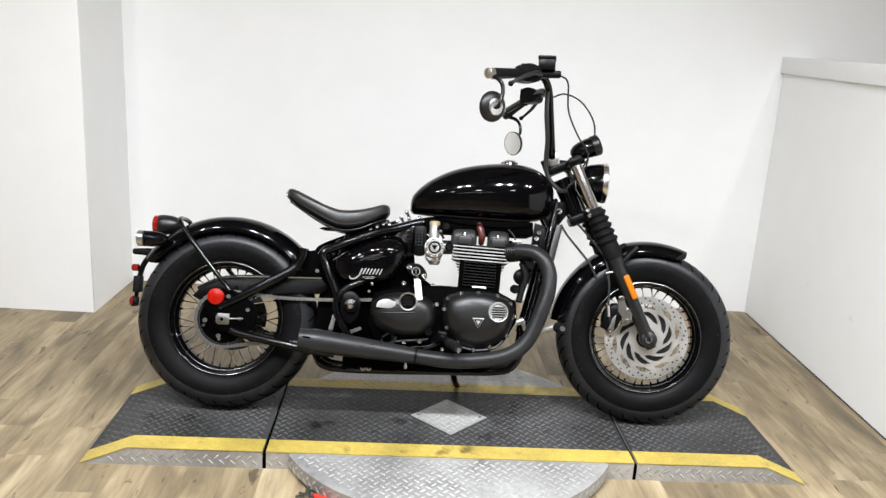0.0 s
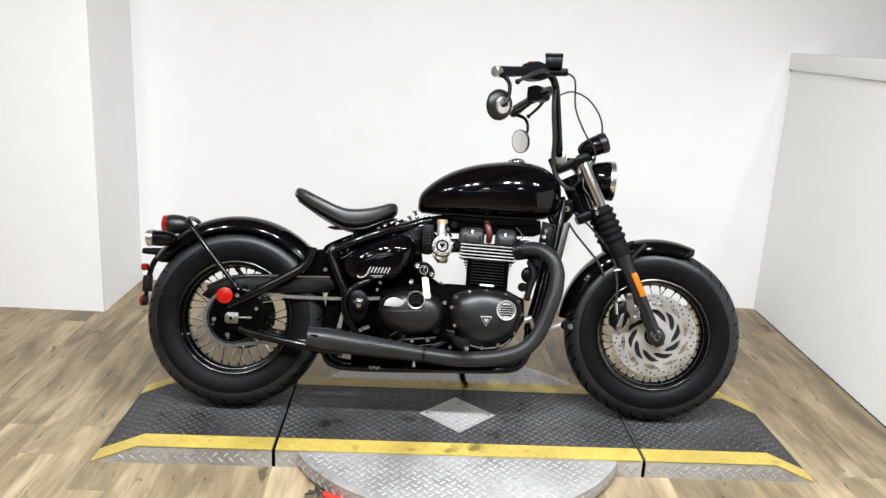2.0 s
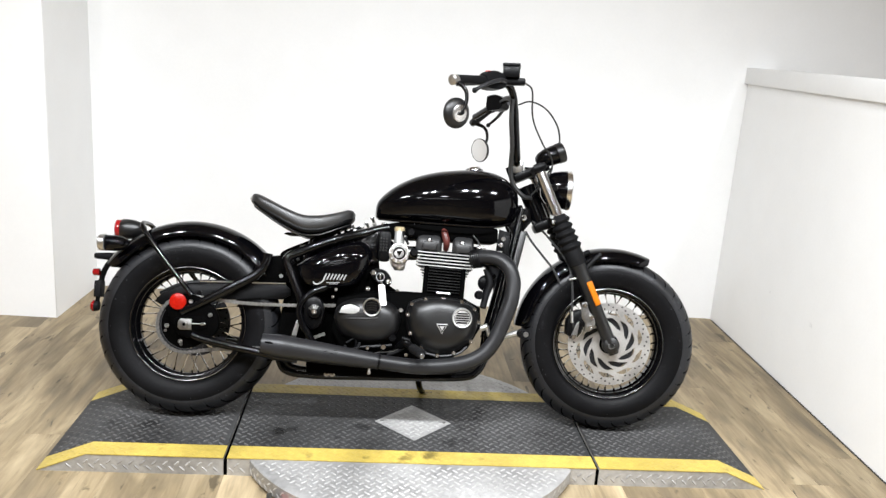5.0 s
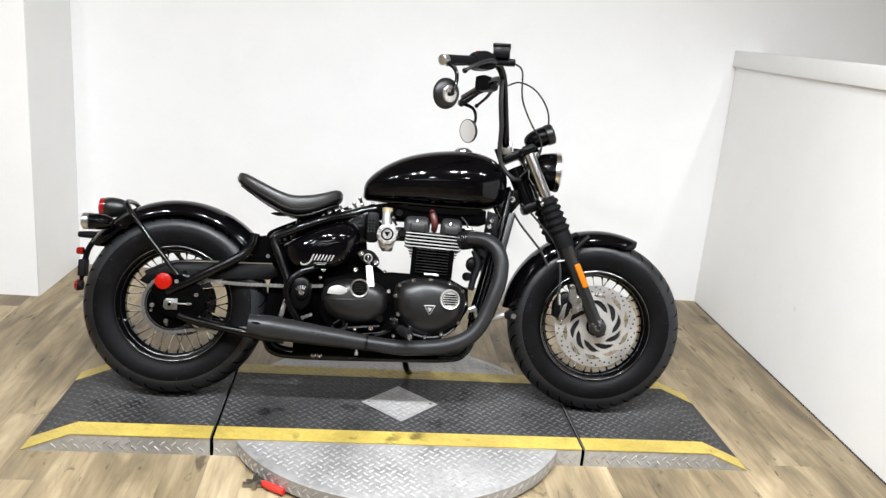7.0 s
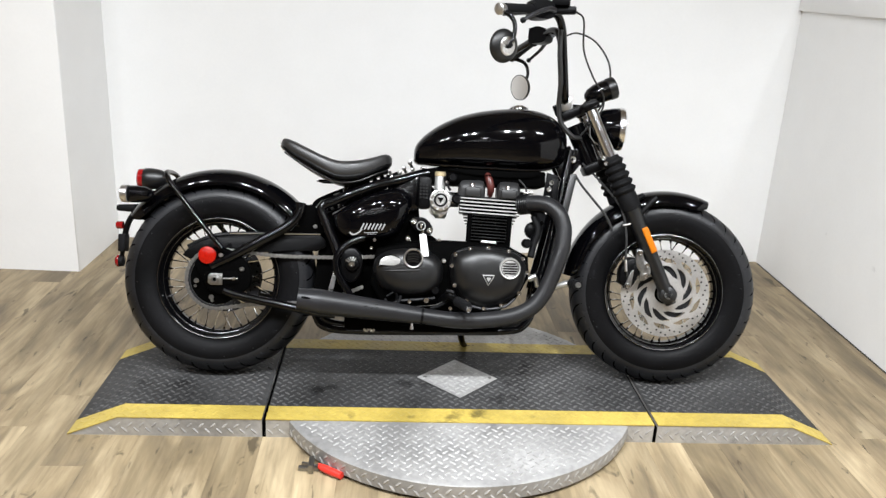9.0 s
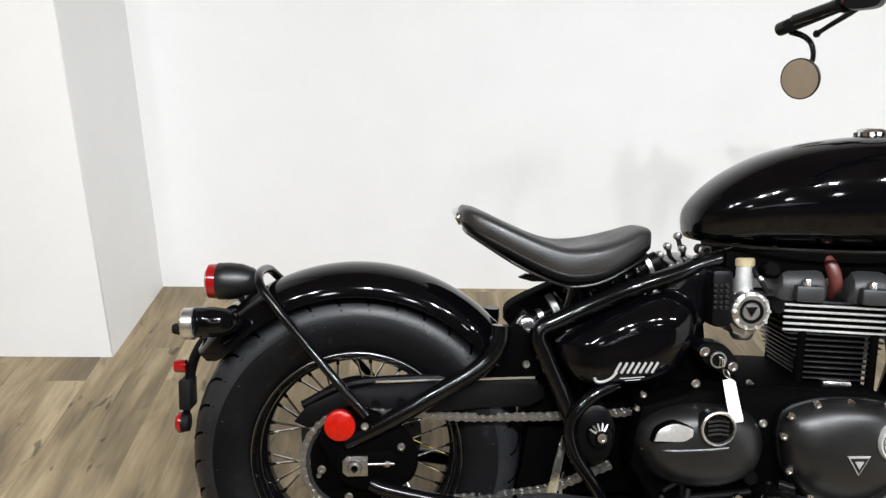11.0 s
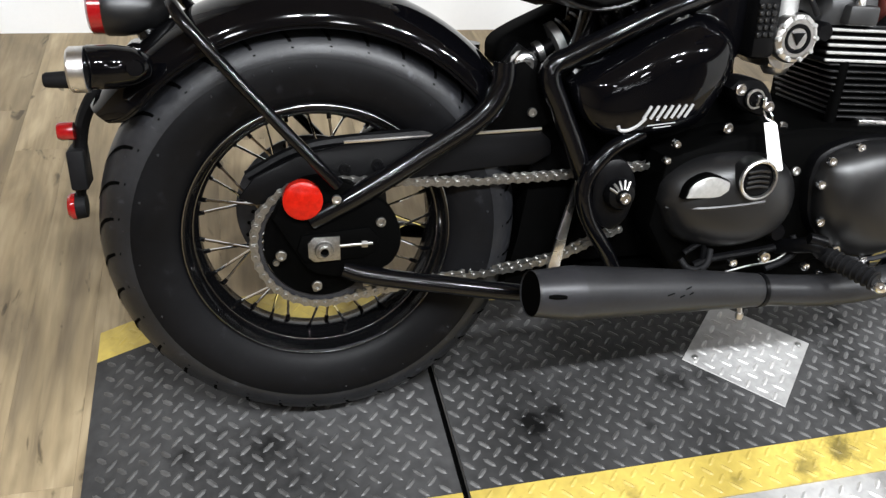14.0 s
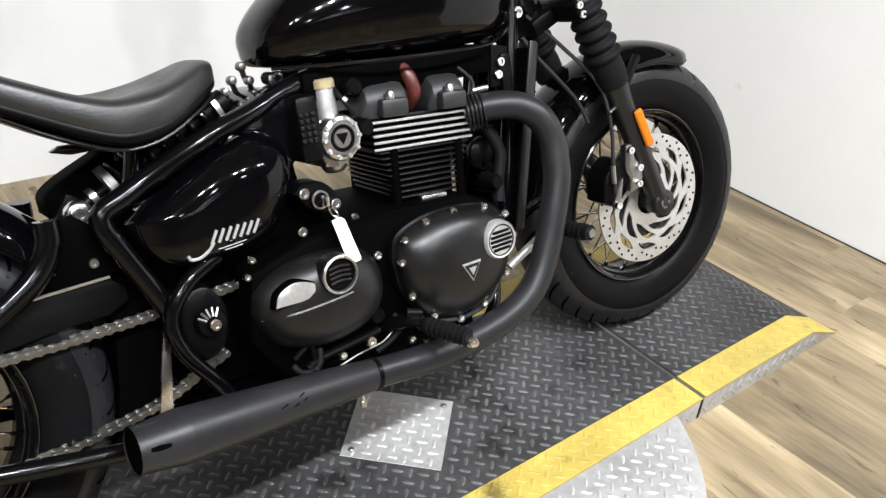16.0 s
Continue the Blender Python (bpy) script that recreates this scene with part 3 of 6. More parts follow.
def ramp(x_seam, x_break, x_tip, label):
    """An end section of the platform that falls to the floor at its tip."""
    s = 1 if x_tip > x_seam else -1
    thing = tagged(new("platform_ramp"), label, "ramp", "ramps at the ends of the platform")
    x_seam += s * 0.006
    hz = lambda u: D if (u - x_break) * s <= 0 else max(0.003, D - (D - 0.003) * (u - x_break) / (x_tip - x_break))

    def slab(y0, y1, drop, lift):
        rows = []
        for x in (x_seam, x_break, x_tip):
            z = hz(x) + lift
            rows.append([(x, y0, z), (x, y1, z), (x, y1, max(0.0, z - drop)), (x, y0, max(0.0, z - drop))])
        return loft(rows)
    part("base", slab(Y_F + 0.002, Y_R - 0.002, 1.0, -0.0032), SKIRT, thing, "bare tread-plate skirt")
    part("deck", slab(Y_FI, Y_RI, 0.003, 0.0), DECK, thing)
    for y0, y1 in ((Y_F, Y_FI), (Y_RI, Y_R)):
        part("stripe", slab(y0, y1, 0.003, 0.0004), YELLOW, thing, "yellow painted edge stripe, scuffed")
    lo, hi = sorted((x_seam + s * 0.006, x_tip - s * 0.02))
    lugs("deck_tread", lug_field(lo, hi, Y_FI + 0.003, Y_RI - 0.003, lambda u, v, h: (u, v, hz(u) + h)), LUG, thing)
    for y0, y1 in ((Y_F, Y_FI), (Y_RI, Y_R)):
        lugs("stripe_tread", lug_field(lo, hi, y0 + 0.004, y1 - 0.004, lambda u, v, h: (u, v, hz(u) + 0.0004 + h * 0.7)), YELLOW, thing)
    lugs("skirt_tread", lug_field(lo, hi, 0.01, D - 0.006, lambda u, v, h: (u, Y_F + 0.002 - h, v), keep=lambda u, v: v < hz(u) - 0.02), PLATE_LUG, thing)
    return thing


ramp(SEAM_L, PX - 1.07, PX - 1.226, "steel end ramp with black tread deck and yellow stripes")
ramp(SEAM_R, PX + 1.076, PX + 1.222, "steel end ramp with black tread deck and yellow stripes")

# ---------------------------------------------------------------- a clamp on the floor
clamp = tagged(new("toggle_clamp"), "small steel clamp with a red vinyl handle lying on the floor", "clamp")
part("handle", tube([(-0.30, -0.625, 0.014), (-0.34, -0.598, 0.014), (-0.372, -0.577, 0.016)], [0.011, 0.012, 0.012, 0.008], 12, 5), HANDLE, clamp, "red vinyl handle")
part("jaw", join(box(-0.43, -0.37, -0.585, -0.57, 0.0, 0.014, 0.003), box(-0.40, -0.385, -0.60, -0.545, 0.001, 0.03, 0.003), rod((-0.42, -0.55, 0.006), (-0.37, -0.585, 0.02), 0.005)), ZINC, clamp)

# ---------------------------------------------------------------- the motorcycle
# Built upright (x ahead, y to its left, z up from the ground), then leant onto its stand.
bike = tagged(new("motorcycle"), "gloss black single-seat motorcycle with tall handlebars leaning on its stand", "motorcycle")
bike.matrix_world = pose(0.0046, -0.099, D + 0.004, 0, 0, -0.5) @ pose(0, 0, 0, -17.5, 0, 0)

RAKE = radians(25)
UP = Vector((-math.sin(RAKE), 0, math.cos(RAKE)))  # along the steering axis
FW, RW, R = Vector((0.778, 0, 0.322)), Vector((-0.758, 0, 0.322)), 0.322
HEAD = FW + Vector((-0.0517, 0, -0.0252))
STEER = Matrix.Translation(HEAD) @ Matrix.Rotation(radians(-6.5), 4, UP) @ Matrix.Translation(-HEAD)
BARS = Matrix.Translation(HEAD) @ Matrix.Rotation(radians(-11.5), 4, UP) @ Matrix.Translation(-HEAD)  # the bars sit turned in their clamps


def mirrored(bm):
    b2 = bm.copy()
    b2.transform(Matrix.Diagonal((1, -1, 1, 1)))
    bmesh.ops.reverse_faces(b2, faces=b2.faces)
    return b2


def tyre_profile(half):
    p = [(0.203, -0.70), (0.222, -0.90), (0.25, -0.99), (0.272, -0.99), (0.2725, -0.985), (0.29, -0.93), (0.305, -0.76), (0.3145, -0.50), (0.320, -0.22), (R, 0)]
    p = [(r, y * half) for r, y in p]
    return p + [(r, -y) for r, y in p[-2::-1]] + [(0.197, half * 0.5), (0.197, -half * 0.5)]


def wheel(name, c, half, label, m=None, hub_r=0.032, hub_half=0.06):
    hub = part(name, lathe([(0, -hub_half - 0.004), (0.02, -hub_half - 0.004), (0.022, -hub_half), (hub_r + 0.018, -hub_half), (hub_r + 0.018, -hub_half + 0.008), (hub_r, -hub_half + 0.016), (hub_r * 0.8, 0), (hub_r, hub_half - 0.016), (hub_r + 0.018, hub_half - 0.008), (hub_r + 0.018, hub_half), (0, hub_half)], c, seg=40), CASE, bike, label, m)
    part("tyre", lathe(tyre_profile(half), c, seg=96, closed=True), RUBBER, hub, "black rubber tyre with dusty sidewall", m)
    tp = [(0.276, -0.995), (0.28, -0.985), (0.2915, -0.935), (0.306, -0.765), (0.3155, -0.505), (0.321, -0.222), (R + 0.001, 0)]
    tp = [(r, y * half) for r, y in tp]
    tp = tp + [(r, -y) for r, y in tp[-2::-1]]
    part("tread", lathe(tp + [(r - 0.004, y) for r, y in tp[::-1]], c, seg=96, closed=True), TREAD, hub, "scuffed grey-black tread", m)
    h = half * 0.6
    side = [(0.2045, -h + 0.002), (0.2055, -h - 0.011), (0.2025, -h - 0.0135), (0.1985, -h - 0.012), (0.1955, -h - 0.004), (0.1905, -h * 0.86), (0.1875, -h * 0.8), (0.186, -h * 0.55), (0.1805, -h * 0.38)]
    part("rim", lathe(side + [(r, -y) for r, y in side[::-1]], c, seg=96, closed=True), RIM, hub, "gloss black wire-wheel rim", m)
    # two added thin rings draw the lamp highlights along the gloss lip
    for r, y in ((0.2025, -h - 0.0135), (0.1885, -h * 0.83)):
        ring = [(r + 0.0013 * math.cos(q), y + 0.0013 * math.sin(q)) for q in (math.pi * j / 4 for j in range(8))]
        part("rim_glint", lathe(ring, c, seg=96, closed=True), RIM_GLINT, hub, "thin grey ring standing in for the highlight on the rim", m)
    return hub


def spokes(hub, c, count, hub_r, hub_half, m=None):
    sp = rod((0, 0, 0), (0, 0, 1), 0.0021, 6)
    nip = rod((0, 0, 0), (0, 0, 1), 0.0036, 6)
    spm, npm = bpy.data.meshes.new("spoke"), bpy.data.meshes.new("nipple")
    sp.to_mesh(spm), nip.to_mesh(npm)
    sp.free(), nip.free()
    spm.materials.append(SPOKE), npm.materials.append(FRAME)
    mm = m or Matrix()
    for k in range(count):
        a = 2 * math.pi * (k + 0.25) / count
        side = 1 if k % 2 else -1
        lead = radians(48) * (1 if (k // 2) % 2 else -1)
        p = c + Vector((hub_r * math.cos(a + lead), side * hub_half, hub_r * math.sin(a + lead)))
        q = c + Vector((0.183 * math.cos(a), side * 0.012, 0.183 * math.sin(a)))
        d = q - p
        turn = d.to_track_quat("Z", "Y").to_matrix().to_4x4()
        shared("spoke", spm, hub, mm @ Matrix.Translation(p) @ turn @ Matrix.Diagonal((1, 1, d.length, 1)))
        shared("nipple", npm, hub, mm @ Matrix.Translation(q - d.normalized() * 0.010) @ turn @ Matrix.Diagonal((1, 1, 0.012, 1)))


# rear wheel
rear = wheel("rear_wheel", RW, 0.075, "black wire-spoked rear wheel")
spokes(rear, RW, 36, 0.046, 0.05)


def disc_mesh(c, y, r_out, r_in, thick, holes=12, swirl=True):
    """A brake disc: a ring with curved slots, and small vent holes."""
    bm = bmesh.new()
    outline_o = [(r_out * math.cos(2 * math.pi * k / 96), r_out * math.sin(2 * math.pi * k / 96)) for k in range(96)]
    outline_i = [(r_in * math.cos(2 * math.pi * k / 96), r_in * math.sin(2 * math.pi * k / 96)) for k in range(96)]
    rings = []
    for yy in (y - thick / 2, y + thick / 2):
        rings.append([bm.verts.new((c.x + a, yy, c.z + b)) for a, b in outline_o])
        rings.append([bm.verts.new((c.x + a, yy, c.z + b)) for a, b in outline_i])
    o0, i0, o1, i1 = rings
    for k in range(96):
        j = (k + 1) % 96
        bm.faces.new((o0[k], o0[j], i0[j], i0[k]))
        bm.faces.new((o1[k], i1[k], i1[j], o1[j]))
        bm.faces.new((o0[k], o1[k], o1[j], o0[j]))
        bm.faces.new((i0[k], i0[j], i1[j], i1[k]))
    return bm


# rear sprocket with its teeth
def sprocket_mesh(c, y, r, teeth, r_in, thick=0.006):
    pts = []
    for k in range(teeth):
        for du, rr in ((0.0, r - 0.004), (0.3, r + 0.003), (0.45, r + 0.003), (0.75, r - 0.004)):
            a = 2 * math.pi * (k + du) / teeth
            pts.append((rr * math.cos(a), rr * math.sin(a)))
    bm = bmesh.new()
    n = len(pts)
    inner = [(r_in * math.cos(2 * math.pi * k / n), r_in * math.sin(2 * math.pi * k / n)) for k in range(n)]
    r0 = [bm.verts.new((c.x + a, y - thick / 2, c.z + b)) for a, b in pts]
    r1 = [bm.verts.new((c.x + a, y + thick / 2, c.z + b)) for a, b in pts]
    q0 = [bm.verts.new((c.x + a, y - thick / 2, c.z + b)) for a, b in inner]
    q1 = [bm.verts.new((c.x + a, y + thick / 2, c.z + b)) for a, b in inner]
    for k in range(n):
        j = (k + 1) % n
        bm.faces.new((r0[k], r0[j], q0[j], q0[k]))
        bm.faces.new((r1[k], q1[k], q1[j], r1[j]))
        bm.faces.new((r0[k], r1[k], r1[j], r0[j]))
        bm.faces.new((q0[k], q0[j], q1[j], q1[k]))
    return bm


SPR_Y, SPR_R = -0.08, 0.1
part("sprocket", sprocket_mesh(RW, SPR_Y, SPR_R, 37, 0.088), MUFFLER_TIP, rear, "steel rear sprocket")
part("sprocket_carrier", lathe([(0.03, SPR_Y - 0.012), (0.062, SPR_Y - 0.012), (0.070, SPR_Y - 0.006), (0.086, SPR_Y - 0.005), (0.086, SPR_Y + 0.004), (0.03, SPR_Y + 0.02)], RW, seg=48, closed=True), DARK, rear)
for k in range(6):
    a = 2 * math.pi * k / 6 + 0.35
    bolt("sprocket_bolt", (RW.x + 0.074 * math.cos(a), SPR_Y - 0.006, RW.z + 0.074 * math.sin(a)), 0.005, rear, ZINC)
part("brake_disc", disc_mesh(RW, 0.075, 0.125, 0.07, 0.005), MUFFLER_TIP, rear, "dark drilled rear brake disc")
for k in range(36):
    a = 2 * math.pi * k / 36
    r = (0.098, 0.107, 0.116)[k % 3]
    part("vent_hole", lathe([(0, -0.0006), (0.0034, -0.0006), (0.0034, 0.0), (0, 0.0)], (RW.x + r * math.cos(a), 0.0725, RW.z + r * math.sin(a)), seg=8), DARK, rear)

# chain
chain_line = [(-0.2, 0.415), (-0.28, 0.41), (-0.39, 0.405), (-0.56, 0.405), (-0.68, 0.416)]
arc = [(RW.x + SPR_R * math.cos(a), RW.z + SPR_R * math.sin(a)) for a in np.linspace(radians(86), radians(282), 26)]
low = [(-0.66, 0.236), (-0.59, 0.242), (-0.50, 0.249), (-0.396, 0.262), (-0.33, 0.285), (-0.27, 0.31)]


def chain_mesh(line, y, pitch=0.0159):
    pts = smooth_line([(x, 0, z) for x, z in line], 10)
    out, want = [pts[0]], pitch
    for p, q in zip(pts, pts[1:]):
        seg = (q - p).length
        pos = 0.0
        while seg - pos >= want:
            pos += want
            out.append(p.lerp(q, pos / seg))
            want = pitch
        want -= seg - pos
    bms = []
    for k, (p, q) in enumerate(zip(out, out[1:])):
        d = (q - p).normalized()
        u = Vector((-d.z, 0, d.x))
        for side in (-1, 1):
            off = (0.0085 if k % 2 else 0.0065) * side
            ring = []
            for t_, w in ((-0.3, 0.0035), (-0.05, 0.0068), (0.25, 0.0058), (0.5, 0.0046), (0.75, 0.0058), (1.05, 0.0068), (1.3, 0.0035), (1.3, -0.0035), (1.05, -0.0068), (0.75, -0.0058), (0.5, -0.0046), (0.25, -0.0058), (-0.05, -0.0068), (-0.3, -0.0035)):
                c = p + d * (t_ * pitch) + u * w
                ring.append((c.x, y + off, c.z))
            b = loft([ring, [(x, yy + 0.0016, z) for x, yy, z in ring]])
            bms.append(b)
        bms.append(rod((q.x, y - 0.0115, q.z), (q.x, y + 0.0115, q.z), 0.0033, 8))
    return join(*bms)


ch = chain_mesh(chain_line[::1] + arc + low, SPR_Y)
tagged(part("chain", ch, ZINC, bike, "grey steel roller drive chain"), kind="stuff")

# swingarm
def both(name, bm, mat, label=""):
    b2 = mirrored(bm)
    a = part(name, bm, mat, bike, label)
    part(name, b2, mat, bike, label)
    return a


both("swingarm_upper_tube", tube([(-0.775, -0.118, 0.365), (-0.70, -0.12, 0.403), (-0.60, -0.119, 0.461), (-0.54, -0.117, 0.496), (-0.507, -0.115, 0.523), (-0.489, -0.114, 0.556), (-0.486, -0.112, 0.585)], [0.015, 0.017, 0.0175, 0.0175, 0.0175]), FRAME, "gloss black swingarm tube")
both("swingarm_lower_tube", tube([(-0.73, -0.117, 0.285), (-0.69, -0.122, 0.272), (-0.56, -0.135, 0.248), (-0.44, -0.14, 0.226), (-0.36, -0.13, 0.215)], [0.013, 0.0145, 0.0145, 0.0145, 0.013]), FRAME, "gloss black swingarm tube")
drop = [(-0.83, 0.372), (-0.80, 0.418), (-0.755, 0.43), (-0.70, 0.412), (-0.655, 0.375), (-0.64, 0.325), (-0.66, 0.285), (-0.72, 0.272), (-0.775, 0.283), (-0.80, 0.318)]
both("axle_carrier", blob(drop, -0.1, -0.122, 3, 0.12), DARK, "black swingarm end with slotted axle mount")
part("axle_slot", plate([(-0.79, 0.345), (-0.69, 0.352), (-0.675, 0.335), (-0.68, 0.312), (-0.70, 0.303), (-0.785, 0.302), (-0.797, 0.322)], -0.126, -0.116, 0.003), DARK, bike)
part("axle_block", plate([(-0.781, 0.333), (-0.772, 0.342), (-0.734, 0.342), (-0.734, 0.304), (-0.772, 0.303), (-0.781, 0.311)], -0.1285, -0.122, 0.0015), ZINC, bike, "silver axle adjuster block")
nut = part("axle_nut", lathe([(0.0065, -0.141), (0.0085, -0.141), (0.009, -0.136), (0.0125, -0.1355), (0.014, -0.133), (0.014, -0.127), (0.0065, -0.127)], RW, seg=18, closed=True), ZINC, bike, "grey hollow axle nut")
part("axle_bore", lathe([(0, -0.134), (0.0066, -0.134), (0.0066, -0.126), (0, -0.126)], RW, seg=16), DARK, nut)
part("adjuster_bolt", join(rod((-0.735, -0.124, 0.325), (-0.685, -0.124, 0.326), 0.003), rod((-0.702, -0.124, 0.3255), (-0.693, -0.124, 0.3255), 0.006, 6)), ZINC, bike)
bolt("carrier_bolt", (-0.672, -0.122, 0.358), 0.0075, bike, ZINC)
bolt("carrier_bolt", (-0.82, -0.119, 0.315), 0.008, bike, ZINC)
bolt("carrier_bolt", (-0.77, -0.119, 0.262), 0.0078, bike, ZINC)
part("side_reflector", lathe([(0, -0.136), (0.024, -0.136), (0.0285, -0.133), (0.0285, -0.118), (0, -0.118)], (-0.785, 0, 0.401), seg=36), REFLECTOR, bike, "round bright red reflector")

part("swingarm_gusset", plate([(-0.535, 0.487), (-0.495, 0.53), (-0.482, 0.575), (-0.45, 0.582), (-0.428, 0.562), (-0.4, 0.535), (-0.405, 0.49), (-0.43, 0.476)], -0.098, -0.088, 0.003), DARK, bike, "black gusset plate below the swingarm tube")
bolt("gusset_bolt", (-0.437, -0.098, 0.508), 0.007, bike, ZINC)

# chain guard
guard = [(-0.875, 0.398), (-0.85, 0.428), (-0.79, 0.456), (-0.72, 0.47), (-0.60, 0.474), (-0.42, 0.478), (-0.402, 0.462), (-0.40, 0.44), (-0.43, 0.424), (-0.52, 0.424), (-0.62, 0.414), (-0.70, 0.402), (-0.80, 0.392), (-0.85, 0.386)]
cg = part("chain_guard", join(plate(guard, -0.112, -0.104, 0.003), tube([(-0.86, -0.092, 0.425), (-0.79, -0.092, 0.459), (-0.70, -0.092, 0.473), (-0.42, -0.092, 0.481)], 0.0085, 8)), CASE, bike, "satin black chain guard with a bright upper lip")
part("guard_lip", tube([(-0.72, -0.114, 0.475), (-0.60, -0.115, 0.478), (-0.42, -0.115, 0.482)], 0.0024, 6), ALU, cg)
for gx, gz in ((-0.72, 0.434), (-0.672, 0.438)):
    bolt("guard_bolt", (gx, -0.112, gz), 0.0085, cg, CASE)

# rear fender
def fender_mesh(c, radius, half, a0, a1, n=56, depth=0.048):
    prof = []
    for q in range(-14, 15):
        th = radians(86) * q / 14
        prof.append((math.sin(th), -depth * (1 - math.cos(th)) - depth * 0.1 * math.sin(th) ** 8))
    prof = [(-1.0, -depth * 1.12), (-1.03, -depth * 1.09), (-1.035, -depth * 1.02)] + prof + [(1.035, -depth * 1.02), (1.03, -depth * 1.09), (1.0, -depth * 1.12)]
    rings = []
    for k in range(n + 1):
        a = a0 + (a1 - a0) * k / n
        e = min(1.0, (k + 0.35) / 3.0, (n - k + 0.35) / 3.0)
        hw = half * (0.55 + 0.45 * math.sqrt(min(1, e)))
        f = min(1.0, (k + 0.2) / 5.0, (n - k + 0.2) / 5.0)
        f = 0.42 + 0.58 * math.sqrt(f * (2 - f))
        ring = [(c.x + (radius + d * f) * math.cos(a), s * hw, c.z + (radius + d * f) * math.sin(a)) for s, d in prof]
        ring += [(c.x + (radius + d * f - 0.004) * math.cos(a), s * hw * 0.97, c.z + (radius + d * f - 0.004) * math.sin(a)) for s, d in prof[::-1]]
        rings.append(ring)
    return loft(rings)


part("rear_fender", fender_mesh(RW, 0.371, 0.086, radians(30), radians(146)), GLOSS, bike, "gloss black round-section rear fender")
stay_pts = [(-0.735, -0.132, 0.425), (-0.765, -0.13, 0.46), (-0.83, -0.118, 0.535), (-0.90, -0.102, 0.618), (-0.93, -0.085, 0.655), (-0.94, -0.055, 0.672), (-0.943, 0.0, 0.676)]
stay_pts += [(x, -y, z) for x, y, z in stay_pts[-2::-1]]
part("fender_stay", tube(stay_pts, 0.0085, 12, 7), FRAME, bike, "black tubular hoop bracing the rear fender")
bolt("stay_bolt", (-0.738, -0.138, 0.403), 0.007, bike, ALU)

# tail light, signals and number-plate arm
TLC = Vector((-1.0, 0.02, 0.652))
tail = part("tail_light", lathe([(0.0335, -0.036), (0.0365, -0.032), (0.037, -0.012), (0.034, 0.014), (0.026, 0.036), (0.014, 0.050), (0, 0.055)], TLC, "x", 32), SATIN, bike, "black bullet-shaped tail light")
part("lens", lathe([(0, -0.056), (0.028, -0.055), (0.0335, -0.051), (0.0345, -0.03), (0, -0.03)], TLC, "x", 32), REDLENS, tail, "deep red plastic lens")
part("bracket", join(tube([(-0.985, 0.02, 0.628), (-0.965, 0.01, 0.605), (-0.93, 0, 0.61)], 0.016, 10), box(-1.01, -0.93, -0.045, 0.045, 0.575, 0.61, 0.01)), FRAME, tail)


def signal_lamp(v, h, x0, label):
    c = Vector((x0, v, h))
    s = part("turn_signal", lathe([(0.026, -0.03), (0.028, -0.026), (0.028, 0.005), (0.024, 0.03), (0.014, 0.048), (0, 0.054)], c, "x", 32), GLOSS, bike, label)
    part("bezel", lathe([(0.0255, -0.047), (0.0285, -0.044), (0.029, -0.026), (0.026, -0.026)], c, "x", 32, True), ALU, s, "silver bezel ring")
    part("lens", lathe([(0, -0.044), (0.02, -0.043), (0.026, -0.036), (0.026, -0.028), (0, -0.028)], c, "x", 28), LENS, s, "clear lens")
    return s


signal_lamp(-0.12, 0.594, -1.018, "black bullet-shaped rear turn signal with silver rim")
part("signal_bar", tube([(-0.985, -0.14, 0.597), (-0.982, -0.07, 0.589), (-0.982, 0, 0.585), (-0.99, 0.09, 0.59)], 0.010, 10), FRAME, bike)
part("plate_lamp", lathe([(0, -0.03), (0.009, -0.03), (0.011, -0.026), (0.0145, 0.03), (0.011, 0.034), (0, 0.034)], (-1.106, 0.055, 0.55), "x", 18), GRIP, bike, "black tapered number-plate lamp")
arm = part("plate_arm", join(tube([(-1.0, 0.02, 0.575), (-1.05, 0.02, 0.548), (-1.083, 0.014, 0.50), (-1.098, 0.014, 0.43), (-1.103, 0.018, 0.385)], [0.012, 0.011, 0.010, 0.010, 0.007], 8, 6), box(-1.11, -1.086, -0.01, 0.04, 0.40, 0.46, 0.004), rod((-1.07, 0.05, 0.556), (-1.03, 0.03, 0.562), 0.008)), GRIP, bike, "black plastic number-plate arm")
part("small_reflector", lathe([(0, -0.014), (0.011, -0.014), (0.013, -0.01), (0.013, 0.008), (0, 0.008)], (-1.10, -0.012, 0.49), "x", 18), REDLENS, arm, "small red reflector")
part("marker_housing", lathe([(0.012, -0.004), (0.0205, -0.004), (0.018, 0.014), (0, 0.016)], (-1.112, 0.022, 0.367), "x", 20), GRIP, arm)
part("low_reflector", lathe([(0, -0.012), (0.017, -0.011), (0.021, -0.006), (0.021, 0.0), (0, 0.0)], (-1.112, 0.022, 0.367), "x", 24), REDLENS, arm, "red plate reflector")

# seat
def seat_ring(x, top, bot, w, dip=0.0, n=32):
    ring = []
    mid = bot + (top - bot) * 0.45
    for k in range(n):
        a = 2 * math.pi * k / n
        ca, sa = math.cos(a), math.sin(a)
        v = w * math.copysign(abs(ca) ** 0.5, ca)
        if sa >= 0:
            z = mid + (top - mid) * sa ** 0.5 - dip * (1 - (v / w) ** 2) * sa
        else:
            z = mid - (mid - bot) * abs(sa) ** 0.7
        ring.append((x, v, z))
    return ring


